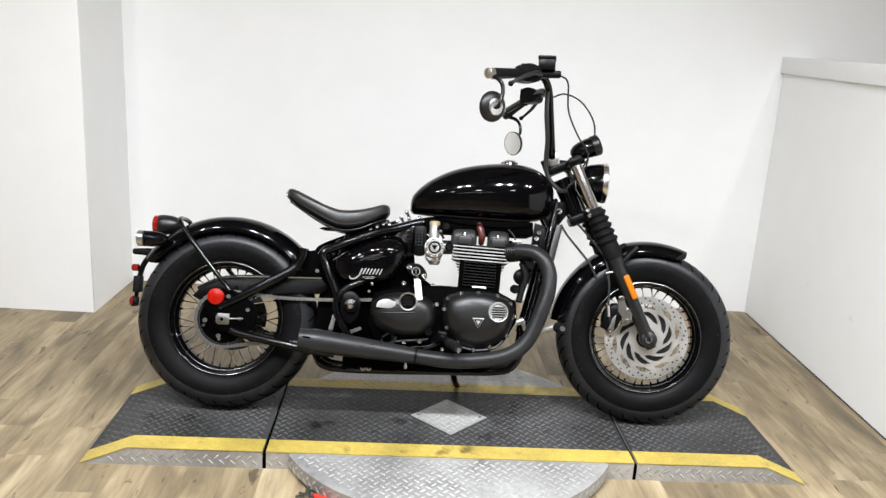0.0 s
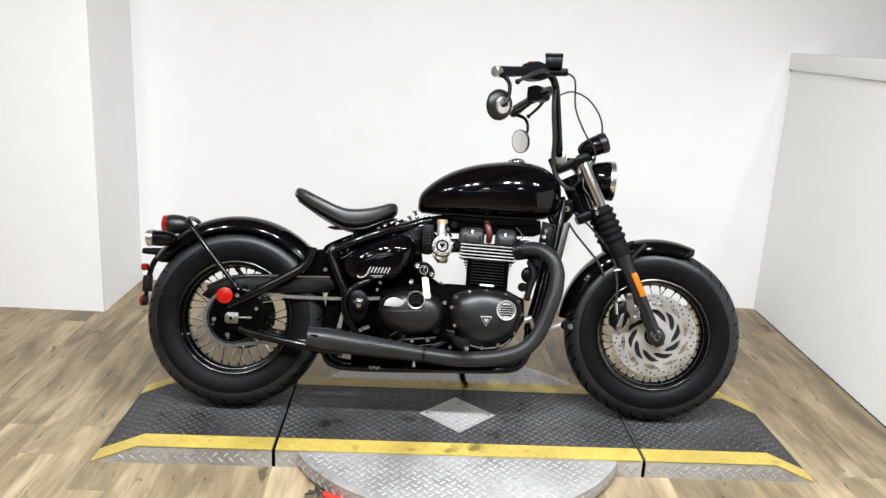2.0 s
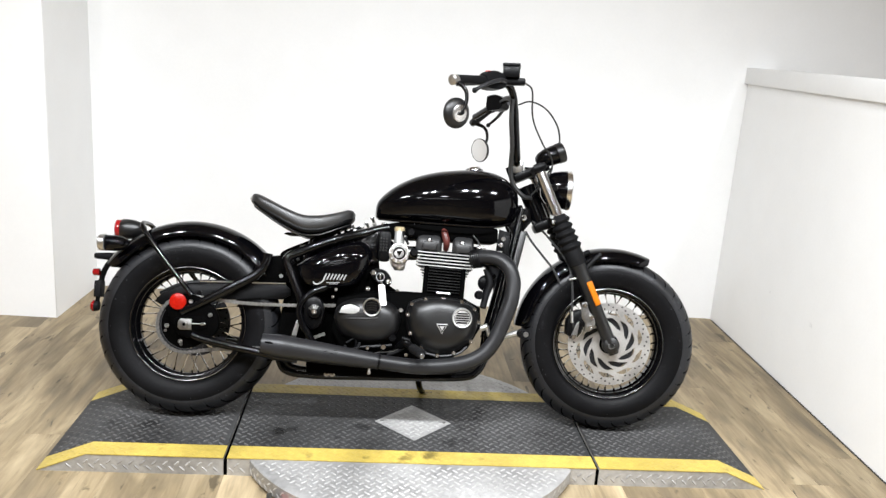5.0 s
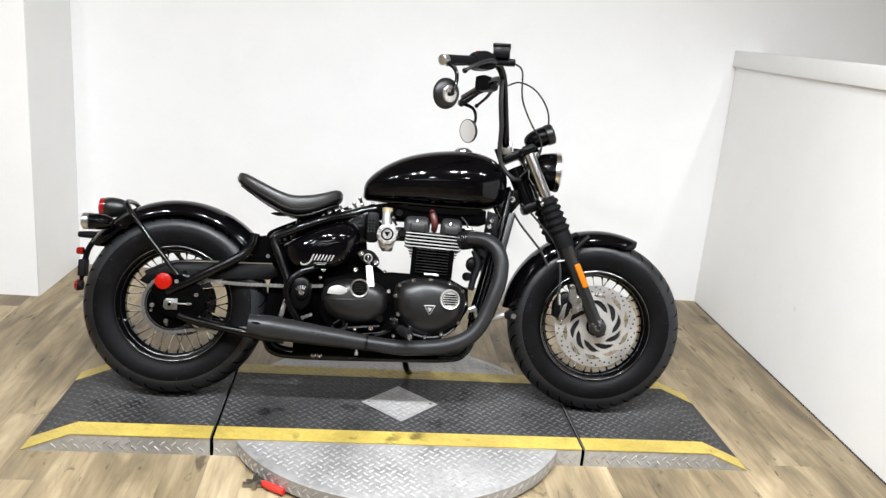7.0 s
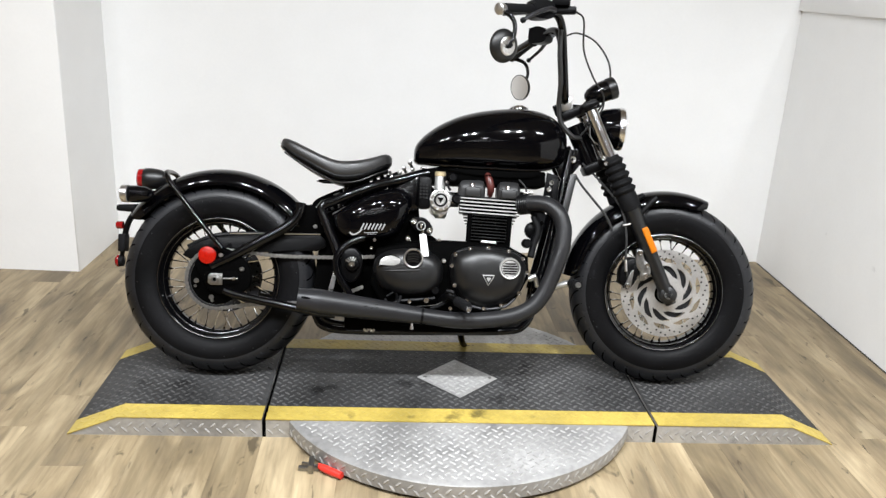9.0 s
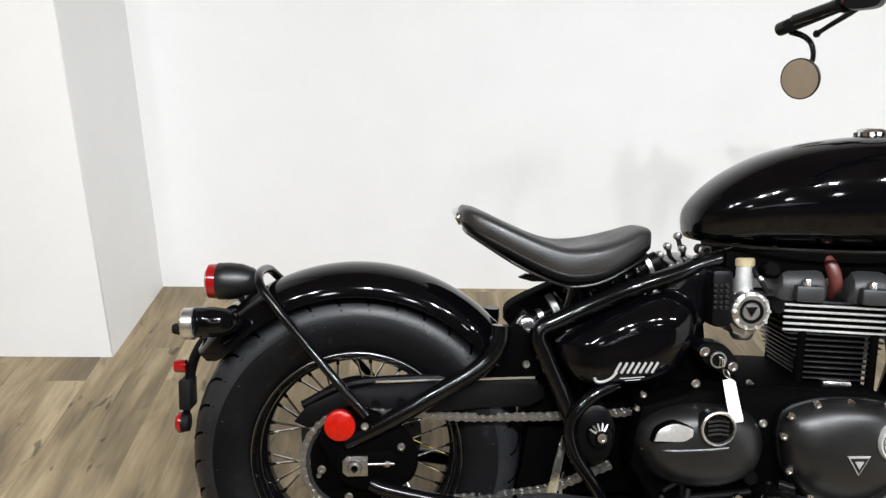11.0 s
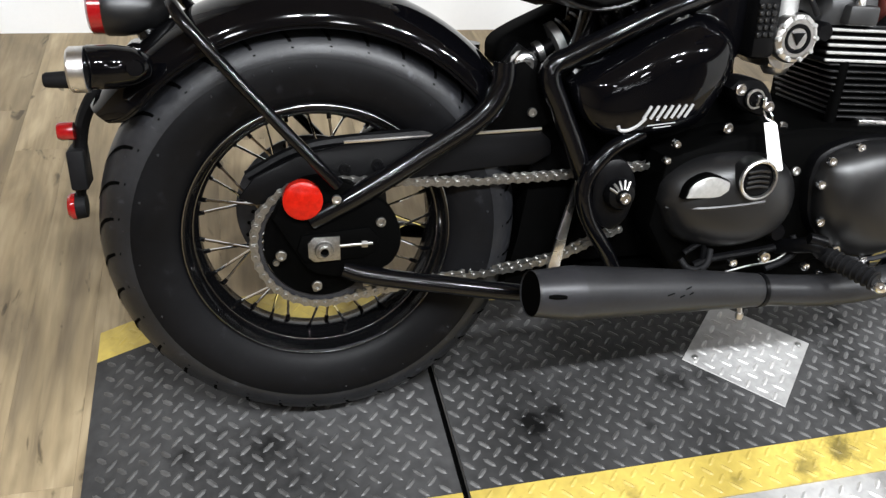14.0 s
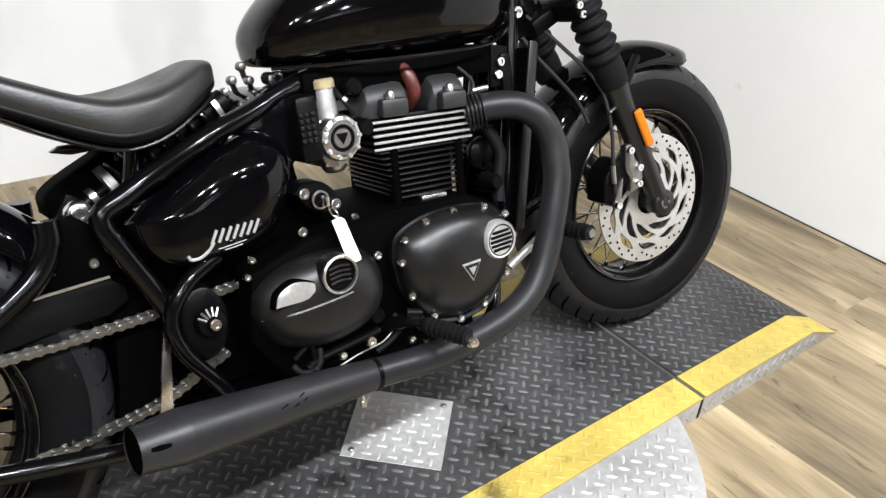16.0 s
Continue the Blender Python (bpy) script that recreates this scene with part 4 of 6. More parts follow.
def stations(rows, n):
    """Rows of numbers, smoothly filled in along the first one."""
    pts = np.array(rows, float)
    s = np.linspace(0, len(rows) - 1, n)
    out = []
    for q in s:
        i = int(min(q, len(rows) - 2))
        t = q - i
        p0, p1, p2, p3 = pts[max(i - 1, 0)], pts[i], pts[i + 1], pts[min(i + 2, len(rows) - 1)]
        out.append(0.5 * (2 * p1 + (p2 - p0) * t + (2 * p0 - 5 * p1 + 4 * p2 - p3) * t * t + (3 * p1 - p0 - 3 * p2 + p3) * t ** 3))
    return out


SEAT = [(-0.562, 0.792, 0.778, 0.05, 0), (-0.553, 0.803, 0.764, 0.08, 0.0), (-0.525, 0.799, 0.742, 0.102, 0.003), (-0.47, 0.776, 0.712, 0.118, 0.008), (-0.41, 0.752, 0.680, 0.126, 0.014), (-0.36, 0.740, 0.662, 0.126, 0.016), (-0.30, 0.743, 0.668, 0.116, 0.010), (-0.25, 0.753, 0.690, 0.095, 0.003), (-0.215, 0.763, 0.710, 0.072, 0), (-0.196, 0.761, 0.722, 0.05, 0), (-0.188, 0.752, 0.734, 0.022, 0)]
seat = part("seat", loft([seat_ring(*r) for r in stations(SEAT, 44)]), LEATHER, bike, "black leather solo saddle with a raised tail", sharp=60)
shell_rows = [(x, b + (t - b) * 0.4, b - 0.002, w - 0.001, 0) for x, t, b, w, d in SEAT]
part("seat_shell", loft([seat_ring(*r) for r in stations(shell_rows, 44)]), CASE, seat, "black skirt below the saddle's padding", sharp=60)
pan_rows = [(-0.55, 0.761, 0.751, 0.07, 0), (-0.47, 0.711, 0.699, 0.095, 0), (-0.41, 0.681, 0.669, 0.105, 0), (-0.36, 0.665, 0.653, 0.108, 0), (-0.3, 0.671, 0.659, 0.1, 0), (-0.24, 0.697, 0.685, 0.08, 0), (-0.2, 0.714, 0.702, 0.05, 0)]
part("seat_pan", loft([seat_ring(*r) for r in stations(pan_rows, 24)]), SATIN, seat, "satin black pressed seat pan")
part("seat_lever", plate([(-0.445, 0.664), (-0.43, 0.67), (-0.35, 0.667), (-0.345, 0.657), (-0.42, 0.657)], -0.07, -0.04, 0.002), FRAME, seat)
part("tail_badge", lathe([(0, -0.008), (0.012, -0.007), (0.014, -0.003), (0.014, 0.004), (0, 0.004)], (0, 0, 0), "x", 20), CHROME, seat, "silver badge at the seat's tail", pose(-0.562, -0.005, 0.782, 0, -25, 0) @ Matrix.Diagonal((1, 2.6, 1.2, 1)))
part("seat_post", join(rod((-0.36, -0.03, 0.55), (-0.33, -0.03, 0.66), 0.014), rod((-0.36, 0.03, 0.55), (-0.33, 0.03, 0.66), 0.014)), FRAME, seat)

# shock absorber under the seat
S0, S1 = Vector((-0.425, 0.02, 0.566)), Vector((-0.16, 0.02, 0.692))
sd = (S1 - S0).normalized()
shock = part("shock_absorber", join(rod(S0, S0.lerp(S1, 0.3), 0.011), rod(S0.lerp(S1, 0.25), S1, 0.021, 18)), CASE, bike, "black coil-over shock absorber")
su = sd.orthogonal().normalized()
sw = sd.cross(su)
helix = [S0.lerp(S1, 0.26 + 0.62 * k / 120) + 0.031 * (math.cos(k * 2 * math.pi * 7 / 120) * su + math.sin(k * 2 * math.pi * 7 / 120) * sw) for k in range(121)]
part("spring", tube(helix, 0.0055, 8, straight=True), FRAME, shock, "black coil spring")
part("collar", rod(S0.lerp(S1, 0.20), S0.lerp(S1, 0.245), 0.034, 24), ALU, shock, "silver preload collar")
part("collar", rod(S0.lerp(S1, 0.10), S0.lerp(S1, 0.135), 0.017, 18), ALU, shock)
part("collar", rod(S0.lerp(S1, 0.9), S0.lerp(S1, 0.93), 0.033, 24), ALU, shock)
eye = part("shock_eye", lathe([(0.006, -0.052), (0.012, -0.053), (0.018, -0.05), (0.021, -0.045), (0.021, -0.034), (0.006, -0.034)], (S0.x, 0, S0.z), seg=24, closed=True), CHROME, shock, "silver shock eye and bolt")
bolt("eye_bolt", (S0.x, -0.052, S0.z), 0.011, shock, ZINC, 0.01)
part("linkage_plate", plate([(-0.455, 0.56), (-0.43, 0.595), (-0.40, 0.575), (-0.385, 0.52), (-0.40, 0.485), (-0.42, 0.49), (-0.44, 0.53)], 0.02, 0.042, 0.003), CASE, bike)
part("linkage_tab", plate([(-0.43, 0.552), (-0.41, 0.555), (-0.392, 0.515), (-0.402, 0.505)], -0.062, -0.051, 0.002), ALU, bike)
part("fender_shroud", blob([(-0.463, 0.565), (-0.455, 0.60), (-0.38, 0.638), (-0.29, 0.672), (-0.25, 0.66), (-0.30, 0.60), (-0.40, 0.555), (-0.445, 0.55)], 0.09, 0.03, 5, 0.2), DARK, bike, "black rounded plastic scoop behind the shock", sharp=60)

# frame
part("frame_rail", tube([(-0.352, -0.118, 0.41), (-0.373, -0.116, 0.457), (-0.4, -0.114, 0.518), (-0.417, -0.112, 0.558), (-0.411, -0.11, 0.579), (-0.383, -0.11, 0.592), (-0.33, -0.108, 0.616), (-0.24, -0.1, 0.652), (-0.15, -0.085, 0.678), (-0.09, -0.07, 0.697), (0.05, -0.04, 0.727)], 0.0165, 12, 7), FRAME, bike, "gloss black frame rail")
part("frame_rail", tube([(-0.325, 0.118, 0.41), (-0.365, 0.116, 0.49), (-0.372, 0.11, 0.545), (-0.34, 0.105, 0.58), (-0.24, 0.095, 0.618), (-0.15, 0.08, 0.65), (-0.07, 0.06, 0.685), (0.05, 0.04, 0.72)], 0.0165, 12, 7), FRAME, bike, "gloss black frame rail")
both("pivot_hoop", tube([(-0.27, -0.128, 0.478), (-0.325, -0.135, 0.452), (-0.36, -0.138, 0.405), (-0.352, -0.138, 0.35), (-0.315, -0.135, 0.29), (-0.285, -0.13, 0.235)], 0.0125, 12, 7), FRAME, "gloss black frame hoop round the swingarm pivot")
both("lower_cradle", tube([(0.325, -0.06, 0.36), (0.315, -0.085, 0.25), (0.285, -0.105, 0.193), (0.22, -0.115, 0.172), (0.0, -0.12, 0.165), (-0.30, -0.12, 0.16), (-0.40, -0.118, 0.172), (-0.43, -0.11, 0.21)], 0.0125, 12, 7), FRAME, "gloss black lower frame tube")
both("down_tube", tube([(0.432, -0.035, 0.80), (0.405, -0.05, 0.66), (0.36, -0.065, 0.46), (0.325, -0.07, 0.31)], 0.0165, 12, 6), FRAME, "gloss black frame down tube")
part("head_tube", rod(HEAD + UP * 0.5, HEAD + UP * 0.66, 0.033, 24), FRAME, bike)
part("frame_spine", tube([(0.44, 0, 0.80), (0.30, 0, 0.76), (0.05, 0, 0.735)], 0.025, 12), FRAME, bike)
gus = plate([(0.40, 0.80), (0.46, 0.81), (0.47, 0.76), (0.44, 0.72), (0.40, 0.70), (0.38, 0.74)], -0.04, -0.028, 0.003)
both("head_gusset", gus, FRAME)
pivot = part("pivot_plate", blob([(-0.345, 0.435), (-0.30, 0.44), (-0.275, 0.40), (-0.285, 0.345), (-0.315, 0.325), (-0.345, 0.36)], -0.10, -0.142, 3, 0.15), CASE, bike, "black swingarm pivot plate with a fluted boss")
part("pivot_boss", lathe([(0, -0.158), (0.009, -0.158), (0.012, -0.152), (0.021, -0.149), (0.025, -0.142), (0.025, -0.136)], (-0.307, 0, 0.388), seg=24), CASE, pivot)
for k in range(5):
    a = radians(60 + 22 * k)
    part("flute", rod((-0.307 + 0.011 * math.cos(a), -0.152, 0.388 + 0.011 * math.sin(a)), (-0.307 + 0.0245 * math.cos(a), -0.147, 0.388 + 0.0245 * math.sin(a)), 0.0021, 6), ZINC, pivot)
bolt("pivot_bolt", (-0.307, -0.158, 0.388), 0.009, pivot, CHROME)
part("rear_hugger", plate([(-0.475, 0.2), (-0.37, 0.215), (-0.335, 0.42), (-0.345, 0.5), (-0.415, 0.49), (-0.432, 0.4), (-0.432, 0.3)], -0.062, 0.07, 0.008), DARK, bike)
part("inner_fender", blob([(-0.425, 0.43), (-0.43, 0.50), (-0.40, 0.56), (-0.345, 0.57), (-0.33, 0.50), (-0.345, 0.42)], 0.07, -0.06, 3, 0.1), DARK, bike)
part("inner_panel", plate([(-0.40, 0.245), (-0.378, 0.25), (-0.352, 0.40), (-0.36, 0.405)], -0.095, -0.088, 0.001), ALU, bike)

# side cover with its printed script
cover_outline = [(-0.25 + (x + 0.25) * 1.05, 0.56 + (z - 0.56) * 1.04) for x, z in [(-0.378, 0.552), (-0.333, 0.582), (-0.26, 0.618), (-0.19, 0.645), (-0.148, 0.645), (-0.124, 0.622), (-0.124, 0.58), (-0.145, 0.526), (-0.183, 0.488), (-0.26, 0.476), (-0.33, 0.481), (-0.364, 0.512)]]


def dome(outline, v_in, v_out, n=14, flat=0.9, per=6, shelf=0.16, rim=None):
    """A cover that swells like a lens from its outline to a round crown."""
    pts = smooth_line([(x, 0, z) for x, z in outline + outline[:1]], per)[:-1]
    cx = sum(p.x for p in pts) / len(pts)
    cz = sum(p.z for p in pts) / len(pts)
    q = np.array([(p.x - cx, p.z - cz) for p in pts])
    val, vec = np.linalg.eigh(q.T @ q / len(q))
    loc = q @ vec
    size = np.sqrt(val) * 1.41
    turn = np.arctan2(loc[:, 1] / size[1], loc[:, 0] / size[0])
    oval = np.stack([size[0] * np.cos(turn), size[1] * np.sin(turn)], 1) @ vec.T
    edge = [rim(p.z) if rim else v_in + (v_out - v_in) * shelf for p in pts]
    rings = [[(p.x, v_in, p.z) for p in pts]]
    for s in range(n + 1):
        a = radians(84) * s / n
        k, sa = math.cos(a) ** flat, math.sin(a)
        w = sa ** 1.4
        rings.append([(cx + k * ((1 - w) * e[0] + w * o[0]), f + (v_out - f) * sa, cz + k * ((1 - w) * e[1] + w * o[1])) for e, o, f in zip(q, oval, edge)])
    return loft(rings)


cover_rim = lambda z: -0.074 - 0.078 * min(1.0, max(0.0, (0.655 - z) / 0.185))
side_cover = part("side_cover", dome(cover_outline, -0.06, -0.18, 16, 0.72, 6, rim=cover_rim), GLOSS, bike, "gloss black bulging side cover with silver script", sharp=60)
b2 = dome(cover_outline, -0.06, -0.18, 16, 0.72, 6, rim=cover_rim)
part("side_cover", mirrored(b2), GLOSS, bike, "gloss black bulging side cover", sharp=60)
b2.free()


def on_surface(ob, pts, lift):
    """Side-plane points laid onto an object's right-hand face."""
    from mathutils.bvhtree import BVHTree
    tree = BVHTree.FromPolygons([v.co for v in ob.data.vertices], [p.vertices[:] for p in ob.data.polygons])
    out = []
    for x, z in pts:
        hit = tree.ray_cast(Vector((x, -0.6, z)), Vector((0, 1, 0)))
        out.append(Vector((x, hit[0].y - lift if hit[0] else -0.16, z)))
    return out


def ink(ob, strokes, r, mat, name, parent, lift=0.0003):
    for s in strokes:
        line = [(p.x, p.z) for p in smooth_line([(x, 0, z) for x, z in s], 6)]
        bm = tube(on_surface(ob, line, lift), r, 6, straight=True)
        part(name, bm, mat, parent)


script = [[(-0.318, 0.494), (-0.314, 0.487), (-0.302, 0.486), (-0.288, 0.494), (-0.278, 0.506)]]
for k in range(7):
    sx = -0.282 + 0.0115 * k
    script.append([(sx, 0.504), (sx + 0.005, 0.514), (sx + 0.01, 0.524)])
ink(side_cover, script, 0.0026, EMBLEM, "script_stroke", side_cover)
ink(side_cover, [[(-0.272, 0.493), (-0.25, 0.494), (-0.226, 0.4955)], [(-0.262, 0.4885), (-0.245, 0.4892), (-0.232, 0.49)]], 0.0009, EMBLEM, "script_stroke", side_cover)

# ---------------------------------------------------------------- fuel tank
def tank_ring(x, bot, mid, top, w, n=40):
    ring = []
    for k in range(n):
        a = 2 * math.pi * k / n
        ca, sa = math.cos(a), math.sin(a)
        if sa >= 0:
            v, z = w * 1.06 * math.copysign(abs(ca) ** 0.74, ca), mid + (top - mid) * sa ** 0.86
        else:
            v, z = w * math.copysign(abs(ca) ** 0.55, ca), mid - (mid - bot) * abs(sa) ** 0.75
        ring.append((x, v, z))
    return ring


TANK = [(-0.113, 0.748, 0.765, 0.782, 0.03), (-0.104, 0.738, 0.773, 0.807, 0.058), (-0.075, 0.733, 0.78, 0.839, 0.08), (-0.03, 0.731, 0.788, 0.872, 0.1), (0.03, 0.73, 0.794, 0.902, 0.117), (0.1, 0.728, 0.798, 0.923, 0.128), (0.18, 0.725, 0.801, 0.936, 0.132), (0.25, 0.723, 0.804, 0.94, 0.13), (0.31, 0.724, 0.808, 0.935, 0.122), (0.36, 0.73, 0.813, 0.917, 0.106), (0.395, 0.748, 0.816, 0.888, 0.083), (0.412, 0.771, 0.82, 0.862, 0.055), (0.416, 0.796, 0.82, 0.842, 0.025)]
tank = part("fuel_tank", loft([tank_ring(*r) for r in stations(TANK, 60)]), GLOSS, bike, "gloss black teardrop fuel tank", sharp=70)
part("tank_seam", tube([(-0.1, -0.052, 0.735), (0.02, -0.103, 0.728), (0.18, -0.118, 0.723), (0.31, -0.108, 0.724), (0.385, -0.075, 0.744)], 0.0035, 8), FRAME, tank)
cap = part("filler_cap", lathe([(0, 0.017), (0.02, 0.016), (0.026, 0.013), (0.029, 0.008), (0.03, 0), (0.034, -0.002), (0.034, -0.008), (0, -0.008)], (0, 0, 0), "z", 40), CHROME, tank, "chrome ribbed filler cap", pose(0.25, 0.0, 0.939, 0, 0, 0))
for k in range(14):
    a = 2 * math.pi * k / 14
    part("rib", rod((0.25 + 0.0285 * math.cos(a), 0.0285 * math.sin(a), 0.9385), (0.25 + 0.0285 * math.cos(a), 0.0285 * math.sin(a), 0.9475), 0.003, 6), FRAME, cap)
part("cap_seat", lathe([(0.03, -0.004), (0.037, -0.003), (0.038, 0.002), (0.033, 0.004)], (0.25, 0, 0.936), "z", 36, True), FRAME, cap)
tri = lambda cx, cz, s: [(cx - s, cz + s * 0.75), (cx + s, cz + s * 0.75), (cx, cz - s * 0.95)]
for v in (-1, 1):
    part("tank_mount", rod((-0.078, v * 0.055, 0.716), (-0.078, v * 0.02, 0.716), 0.011), CASE, bike)
bolt("tank_bolt", (-0.078, -0.055, 0.716), 0.0125, bike, CHROME, 0.009)
bolt("tank_bolt", (0.262, -0.095, 0.70), 0.0125, bike, CHROME, 0.009)
bolt("frame_bolt", (0.437, -0.045, 0.77), 0.0125, bike, CHROME, 0.009)
for bx, bz in ((-0.145, 0.722), (-0.125, 0.742), (-0.115, 0.718), (-0.16, 0.705)):
    part("seat_fitting", join(lathe([(0, -0.012), (0.006, -0.01), (0.008, -0.005), (0.008, 0.005), (0, 0.012)], (bx, -0.03, bz), seg=12), rod((bx, -0.03, bz), (bx + 0.01, -0.015, bz - 0.02), 0.005, 8)), ZINC, bike)

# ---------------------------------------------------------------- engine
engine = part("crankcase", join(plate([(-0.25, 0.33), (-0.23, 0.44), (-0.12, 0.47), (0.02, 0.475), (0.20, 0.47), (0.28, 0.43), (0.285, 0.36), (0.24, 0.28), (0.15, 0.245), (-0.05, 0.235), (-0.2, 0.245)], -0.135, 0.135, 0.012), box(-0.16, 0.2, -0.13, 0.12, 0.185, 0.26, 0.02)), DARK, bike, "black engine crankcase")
clutch_outline = [(0.018, 0.395), (0.03, 0.433), (0.078, 0.453), (0.139, 0.457), (0.208, 0.45), (0.256, 0.425), (0.272, 0.38), (0.247, 0.31), (0.188, 0.267), (0.13, 0.255), (0.071, 0.279), (0.03, 0.33)]
clutch = part("clutch_cover", dome(clutch_outline, -0.15, -0.226, 14, 0.62, 5), SATIN, engine, "satin black rounded clutch cover", sharp=60)
flange = [(0.1435 + (x - 0.1435) * 1.045, 0.355 + (z - 0.355) * 1.045) for x, z in clutch_outline]
part("cover_flange", blob(flange, -0.13, -0.172, 3, 0.06, 2.2, 5), CASE, engine)
for x, z in clutch_outline[::1]:
    bx, bz = 0.1435 + (x - 0.1435) * 0.985, 0.355 + (z - 0.355) * 0.985
    bolt("cover_bolt", (bx, -0.186, bz), 0.0075, engine, CHROME, 0.008)
ground = on_surface(clutch, [(0.139, 0.354), (0.208, 0.392)], 0)
t0 = ground[0]
part("triangle_badge", plate(tri(t0.x, t0.z, 0.0205), t0.y - 0.0035, t0.y + 0.004, 0.0008), FIN, engine, "small chrome triangular badge")
part("triangle_inset", plate(tri(t0.x, t0.z - 0.0002, 0.0169), t0.y - 0.0042, t0.y - 0.002, 0), SATIN, engine)
part("badge_core", plate(tri(t0.x, t0.z + 0.0005, 0.0085), t0.y - 0.0049, t0.y - 0.003, 0), FIN, engine)
t1 = ground[1]
rb = part("round_badge", lathe([(0, -0.016), (0.027, -0.016), (0.0285, -0.013), (0.029, -0.017), (0.0325, -0.018), (0.035, -0.014), (0.036, 0.0), (0, 0.0)], (t1.x, t1.y + 0.006, t1.z), seg=40), FIN, engine, "round chrome inspection cap with slotted face")
part("badge_groove", lathe([(0.0268, -0.0155), (0.0292, -0.0155), (0.0292, -0.012), (0.0268, -0.012)], (t1.x, t1.y + 0.0045, t1.z), seg=40, closed=True), CASE, rb)
for k in range(5):
    dz = -0.016 + 0.008 * k
    hw = math.sqrt(0.0245 ** 2 - dz ** 2)
    part("slot", box(t1.x - hw, t1.x + hw, t1.y - 0.0125, t1.y - 0.0092, t1.z + dz - 0.0024, t1.z + dz + 0.0024, 0.0005, 1), CASE, rb)

so = [(-0.24, 0.372), (-0.228, 0.412), (-0.18, 0.439), (-0.11, 0.445), (-0.045, 0.434), (-0.01, 0.402), (-0.006, 0.352), (-0.03, 0.309), (-0.09, 0.289), (-0.16, 0.292), (-0.215, 0.317)]
sprocket_cover = part("sprocket_cover", dome(so, -0.14, -0.21, 14, 0.62, 5), SATIN, engine, "satin black oval sprocket cover", sharp=60)
win = [(-0.219, 0.39), (-0.21, 0.411), (-0.182, 0.422), (-0.154, 0.414), (-0.148, 0.408), (-0.15, 0.394), (-0.172, 0.388)]
wp = on_surface(sprocket_cover, [(-0.183, 0.405)], 0)[0]
part("window_recess", blob([(-0.183 + (x + 0.183) * 1.1, 0.404 + (z - 0.404) * 1.16) for x, z in win], wp.y + 0.012, wp.y - 0.004, 3, 0.1), DARK, engine)
part("window", blob(win, wp.y + 0.01, wp.y - 0.007, 3, 0.1), FIN, engine, "bright metal inspection window")
rp = on_surface(sprocket_cover, [(-0.107, 0.415)], 0)[0]
ring = part("cover_ring", lathe([(0.026, -0.011), (0.0275, -0.0155), (0.0295, -0.016), (0.0315, -0.0145), (0.032, -0.0105)], (-0.107, rp.y + 0.002, 0.415), seg=40, closed=True), ALU, engine, "chrome ring round a louvred black cap")
part("ring_base", lathe([(0.026, -0.0108), (0.032, -0.0108), (0.034, 0.012), (0.026, 0.012)], (-0.107, rp.y + 0.002, 0.415), seg=40, closed=True), SATIN, ring)
part("ring_cap", lathe([(0, -0.010), (0.024, -0.010), (0.027, -0.006), (0.027, 0.01)], (-0.107, rp.y + 0.002, 0.415), seg=32), CASE, ring)
for k in range(4):
    dz = -0.012 + 0.008 * k
    part("louvre", tube([(-0.125, rp.y - 0.010, 0.415 + dz), (-0.107, rp.y - 0.012, 0.415 + dz + 0.003), (-0.089, rp.y - 0.010, 0.415 + dz)], 0.0022, 6, 4), SATIN, ring)
part("cover_rib", tube(on_surface(sprocket_cover, [(-0.232, 0.365), (-0.19, 0.371), (-0.13, 0.374), (-0.085, 0.377)], -0.0015), 0.0035, 8, 6), SATIN, engine)

# barrels: dark lower fins, polished head fins; they lean slightly forward
HEAD_TURN = Matrix.Translation((0.145, -0.11, 0.6)) @ pose(0, 0, 0, 0, 2.5, -5) @ Matrix.Translation((-0.145, 0.11, -0.6))
barrel = part("cylinder_barrel", box(0.09, 0.21, -0.106, 0.10, 0.44, 0.62, 0.012), DARK, engine, m=HEAD_TURN)
for k in range(9):
    z = 0.478 + 0.0105 * k
    grow = -0.028 + 0.032 * k / 8
    part("barrel_fin", box(0.06 - grow, 0.236 + grow, -0.118, 0.07, z, z + 0.0036, 0.0012, 1), SATIN, barrel, m=HEAD_TURN)
part("barrel_column", rod((0.083, -0.114, 0.455), (0.083, -0.114, 0.57), 0.009), DARK, barrel, m=HEAD_TURN)
part("barrel_column", rod((0.217, -0.114, 0.455), (0.217, -0.114, 0.57), 0.009), DARK, barrel, m=HEAD_TURN)
part("barrel_tag", box(0.125, 0.178, -0.13, -0.108, 0.466, 0.479, 0.003), ALU, barrel, "small bright cast tag", m=HEAD_TURN)
head_c = part("cylinder_head", box(0.06, 0.238, -0.106, 0.12, 0.563, 0.628, 0.008), CASE, engine, "black cylinder head with polished fin edges", m=HEAD_TURN)
for k in range(5):
    z = 0.568 + 0.0118 * k
    f = part("head_fin", box(0.043, 0.248, -0.119, 0.128, z, z + 0.0062, 0.002, 2), CASE, head_c, m=HEAD_TURN)
    part("fin_edge", box(0.045, 0.246, -0.122, -0.1165, z + 0.0007, z + 0.0055, 0.0012, 1), FIN, head_c, "polished fin edge", m=HEAD_TURN)
